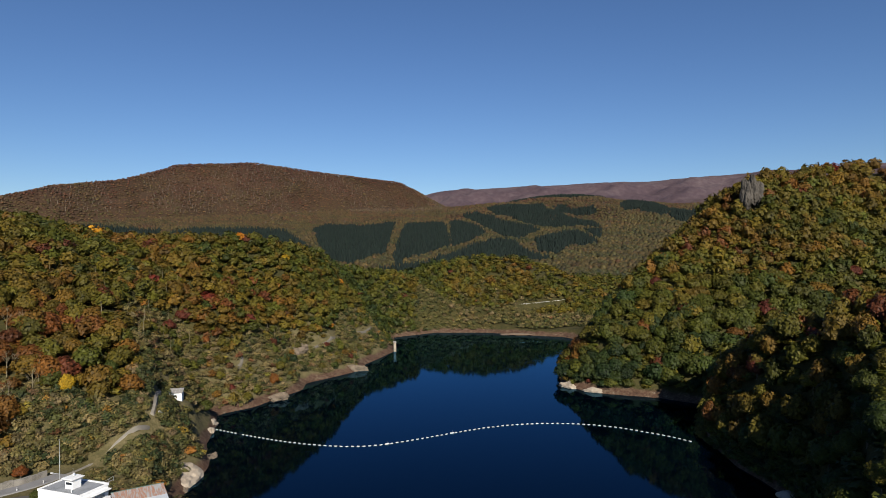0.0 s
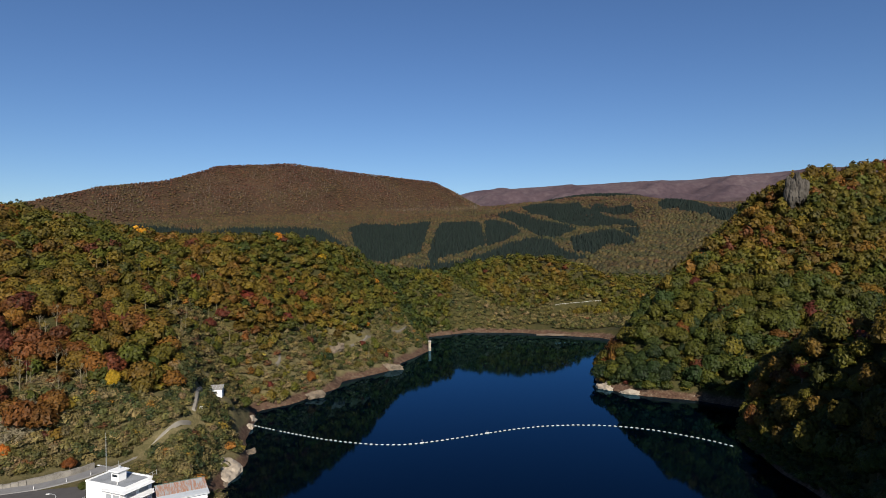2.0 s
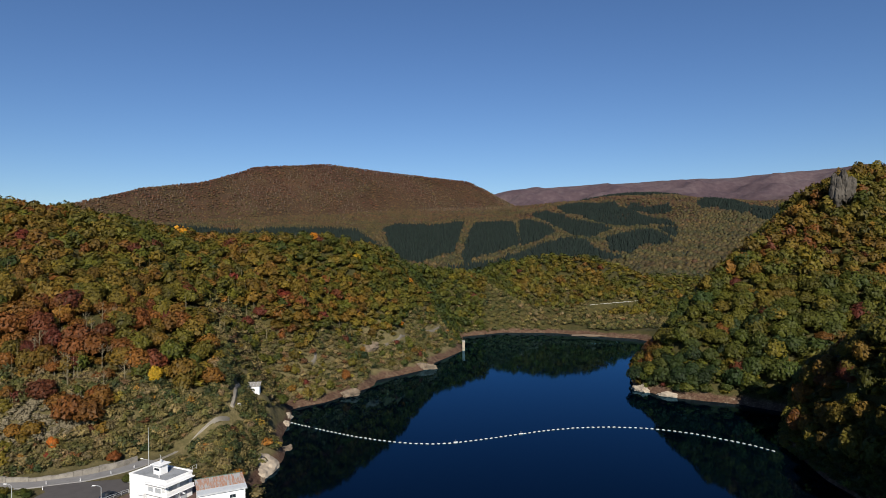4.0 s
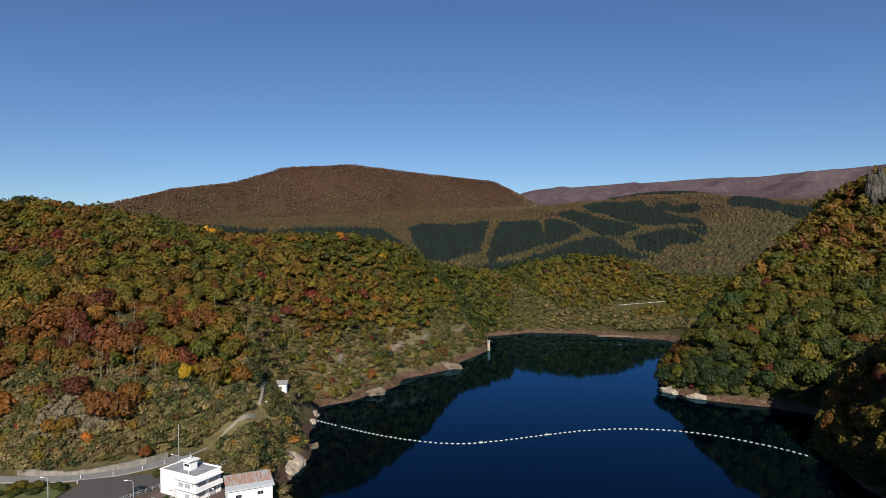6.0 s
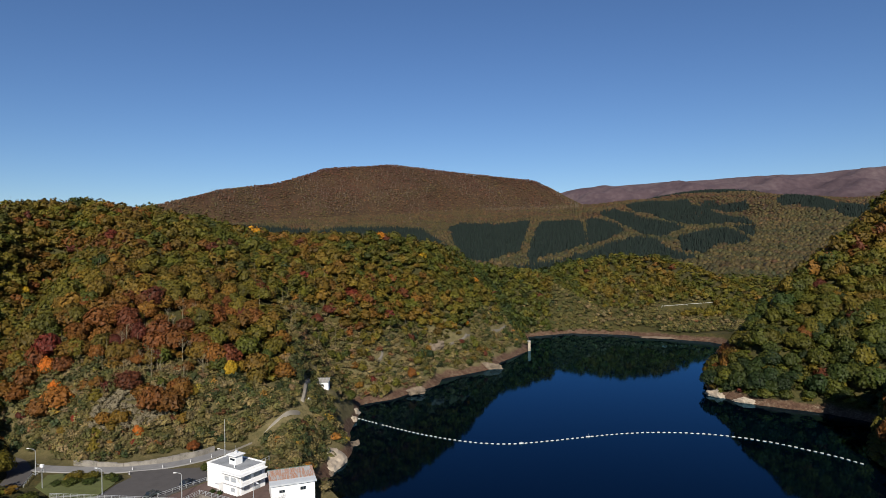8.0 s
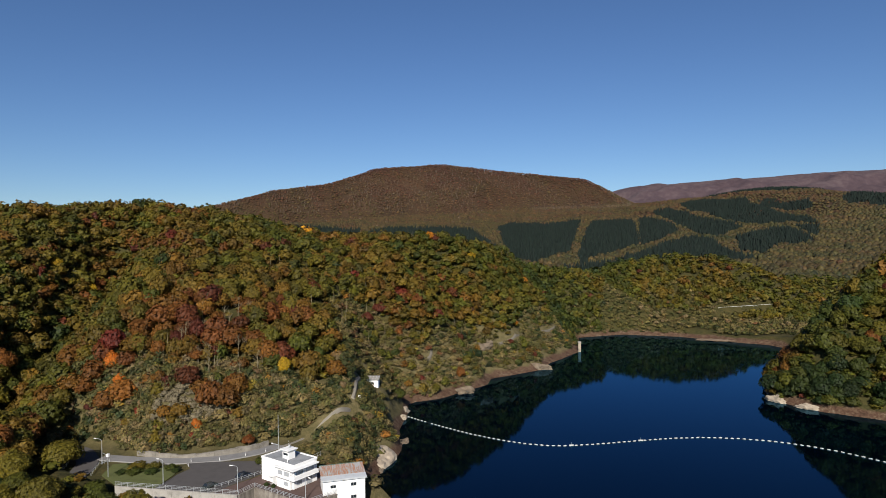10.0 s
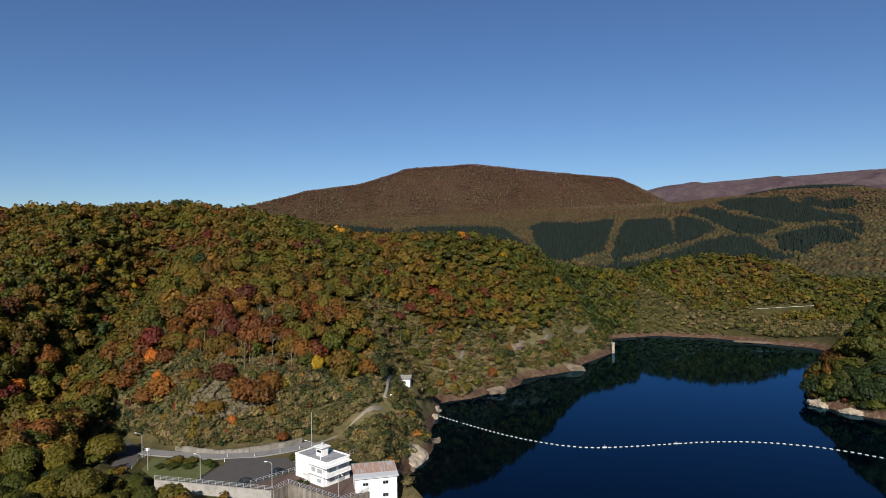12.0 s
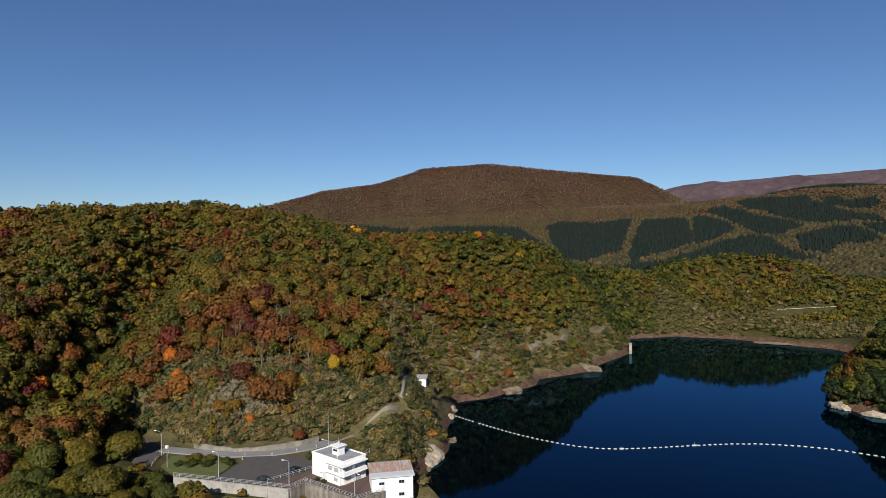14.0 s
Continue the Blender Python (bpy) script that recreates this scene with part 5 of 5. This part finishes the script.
# the brightest ones, each where it stands: on the slope over the car park
for x, y, w, tall, tint in ((-174.0, 174.4, 3.0, 1.45, 0.94), (-169.1, 172.8, 2.2, 1.2, 0.94), (-207.8, 178.8, 4.4, 1.15, 0.54), (-156.6, 168.0, 1.7, 1.3, 0.88), (-180.1, 170.3, 2.0, 1.0, 0.8), (-136.9, 171.4, 1.9, 1.35, 0.94), (-137.0, 169.5, 1.7, 1.0, 0.88),
                            (-160.0, 200.0, 4.2, 1.0, 0.8), (-161.1, 190.9, 3.6, 1.0, 0.8), (-145.8, 192.5, 3.2, 1.1, 0.8), (-155.4, 187.4, 3.6, 1.1, 0.62), (-149.6, 188.1, 3.0, 1.0, 0.62), (-121.5, 200.0, 2.6, 1.7, 1.0), (-133.6, 207.2, 3.0, 1.1, 0.54),
                            (-156.6, 167.2, 1.6, 1.0, 0.54), (-162.4, 168.1, 1.6, 1.2, 0.46), (-138.9, 165.9, 1.6, 1.0, 0.7), (-120.2, 175.6, 2.2, 1.0, 0.7)):
    tree(x, y, w, tall, tint, rng.uniform(0, 360))
# on the hill behind it and along the west shore
for x, y, w, tall, tint in ((-139.8, 238.1, 4.0, 1.0, 0.8), (-125.1, 298.7, 4.2, 1.0, 0.8), (-127.8, 289.4, 3.4, 1.0, 0.8), (-265.1, 233.0, 3.4, 1.0, 1.0), (-264.0, 223.6, 3.0, 1.0, 0.46), (-256.9, 244.9, 3.6, 1.0, 1.0), (-202.2, 211.8, 3.6, 0.9, 0.62),
                            (-238.5, 210.0, 3.2, 1.0, 0.46), (-244.2, 190.9, 4.2, 1.0, 0.62), (-227.3, 175.0, 5.2, 1.2, 0.62), (-234.5, 157.9, 3.6, 1.1, 0.62), (-85.4, 312.2, 2.8, 1.3, 0.62), (-69.5, 367.9, 2.4, 0.9, 0.8), (-100.4, 261.0, 3.4, 1.0, 0.22), (-90, 416, 3.6, 1.1, 0.80)):
    tree(x, y, w, tall, tint, rng.uniform(0, 360))
# on the headland and the near spur
for x, y, w, tall, tint in ((119.2, 349.5, 3.8, 1.0, 0.84), (176.8, 308.8, 4.0, 1.0, 0.62), (105.1, 326.1, 4.6, 1.1, 0.62), (70, 338, 3.2, 1.1, 0.84), (78, 348, 3.4, 1.1, 0.80), (171.0, 331.6, 4.0, 1.0, 0.8), (110.4, 219.2, 4.0, 1.2, 0.84), (117.6, 229.3, 3.6, 1.1, 0.7),
                            (127.5, 228.3, 4.4, 1.1, 0.62), (214.4, 325.4, 4.4, 1.0, 0.8), (138.0, 319.9, 5.0, 1.0, 0.22), (153.5, 327.8, 5.0, 1.0, 0.3), (118.0, 181.8, 4.4, 1.0, 0.3), (113.3, 190.6, 4.2, 1.1, 0.38)):
    tree(x, y, w, tall, tint, rng.uniform(0, 360))
# below the car park
for x, y, w, tall, tint in ((-161, 142.5, 6.2, 0.85, 0.38), (-140.4, 117.9, 5.6, 1.0, 0.38), (-147, 112, 5.0, 1.0, 0.38), (-129.3, 126.5, 3.4, 0.9, 0.22), (-127.0, 131.0, 2.3, 1.0, 0.46), (-121.0, 130.3, 2.0, 0.9, 0.12), (-159.9, 108.5, 4.2, 1.1, 0.62),
                            (-154, 104, 3.6, 1.1, 0.70), (-169, 125.4, 5.0, 1.0, 0.30), (-134.5, 122.5, 3.0, 1.0, 0.30), (-152, 121, 3.6, 0.8, 0.30), (-146, 123.5, 3.0, 0.8, 0.22), (-133, 116, 4.0, 1.0, 0.38), (-106, 160.5, 1.6, 1.0, 0.22)):
    tree(x, y, w, tall, tint, rng.uniform(0, 360))


# ---- shrubs on the lawn ----
def shrub(x, y, w, h, tint, label):
    v, t, q = crown_shape(int(rng.integers(90, 99)), 9, 420, 0.12)
    v = v.copy()
    v[:, 2] -= 0.5
    ob = arrays("shrub", v * np.array([w, w, h]) + np.array([x, y, 9.95]), [t, q], LEAF, {"tint": np.full(len(v), tint), "vigour": np.full(len(v), 0.5)})
    return tagged(ob, label, "shrub", "shrubs on the lawn")


for x, y, w, h, tint in ((-139, 148, 3.2, 1.8, 0.42), (-134.5, 149.5, 2.8, 1.6, 0.36), (-137, 144.5, 2.6, 1.5, 0.20), (-132.5, 146.2, 2.2, 1.2, 0.14), (-129, 150.4, 2.2, 1.3, 0.2), (-126.6, 149.2, 1.6, 1.0, 0.12), (-140.5, 143.4, 1.8, 1.1, 0.14)):
    shrub(x, y, w, h, tint, "rounded shrub on the lawn turning brown" if tint > 0.3 else "rounded dark green shrub on the lawn")
for x, y in ((-105.5, 166.5), (-104, 164.5), (-102.4, 163.4), (-95, 146.8), (-92.5, 146.2)):
    shrub(x, y, 0.9, 0.9, 0.12, "small clipped dark green bush by the office")



# ---- leafless trees and small roadside things ----
def bare_tree(x, y, h, seed):
    """A thin grey tree that has lost its leaves."""
    r = random.Random(seed)
    o = tagged(new("bare_tree"), "slender grey tree without leaves on the slope", "tree", "leafless trees")
    o.matrix_basis = pose(x, y, float(land(x, y)) - 0.2, r.uniform(-4, 4), r.uniform(-4, 4), r.uniform(0, 360))
    part("trunk", rod(rod(bmesh.new(), (0, 0, 0), (0.1, 0, h * 0.5), 0.16, 0.11, 6), (0.1, 0, h * 0.5), (0, 0.1, h), 0.11, 0.03, 5), DRY, o)
    bm = bmesh.new()
    for i in range(11):
        a, z = r.uniform(0, 6.28), h * r.uniform(0.4, 0.95)
        l = (h - z) * 0.5 + 0.7
        tip = Vector((l * 0.6 * math.cos(a), l * 0.6 * math.sin(a), z + l * 0.75))
        rod(bm, (0.05, 0.05, z), tip, 0.055, 0.02, 4)
        rod(bm, Vector((0.05, 0.05, z)).lerp(tip, 0.6), tip + Vector((r.uniform(-0.5, 0.5), r.uniform(-0.5, 0.5), 0.5)), 0.035, 0.015, 4)
    part("twig_crown", bm, DRY, o)
    return o


spots = random.Random(5)
for i in range(20):
    bare_tree(spots.uniform(-160, -128), spots.uniform(184, 204), spots.uniform(6.5, 9.5), i)
for i in range(6):
    bare_tree(spots.uniform(-175, -150), spots.uniform(205, 225), spots.uniform(8.5, 10.5), 40 + i)


def marker(x, y):
    o = tagged(new("marker_post"), "short white road marker post", "post", "marker posts")
    o.matrix_basis = pose(x, y, 9.95)
    part("shaft", rod(bmesh.new(), (0, 0, 0), (0, 0, 1.0), 0.09, 0.09, 8), WHITE, o)
    part("band", rod(bmesh.new(), (0, 0, 0.75), (0, 0, 0.9), 0.095, 0.095, 8), SHADE_AND_MARKER, o)
    return o


for x, y in ((-127.5, 157.0), (-119.8, 160.2), (-114.5, 165.8), (-110.8, 171.0), (-125.8, 153.6)):
    marker(x, y)
fence("wire_fence", [(-103.2, 165.5), (-97.5, 164.5), (-92, 167.5), (-91.5, 171)], 10.0, "grey wire-mesh fence behind the office", 1.8)
cab = tagged(new("switch_cabinet"), "small white switch cabinet at the edge of the road", "cabinet")
cab.matrix_basis = pose(-105.8, 160.8, 9.95, 0, 0, 15)
part("body", box(bmesh.new(), -0.45, -0.3, 0.1, 0.45, 0.3, 1.5, 0.04), WHITE, cab)
part("plinth", box(bmesh.new(), -0.5, -0.35, 0, 0.5, 0.35, 0.098), CONCRETE, cab)
part("door", box(bmesh.new(), -0.4, -0.33, 0.2, 0.4, -0.303, 1.4, 0.01), FRAME, cab)
sheet("verge", [(-137, 132.6), (-117, 134.6), (-99.4, 136.6), (-99.4, 134.3), (-138, 130.9)], 7.46, 0.6, GRASS, "strip of rough green grass below the retaining wall", "lawn")
bench = sheet("lower_road", [(-140, 118), (-100, 122), (-76, 124), (-76, 133), (-100, 134), (-138, 130.6)], 7.4, 3.5, ASPHALT, "dark service road below the retaining wall", "road")
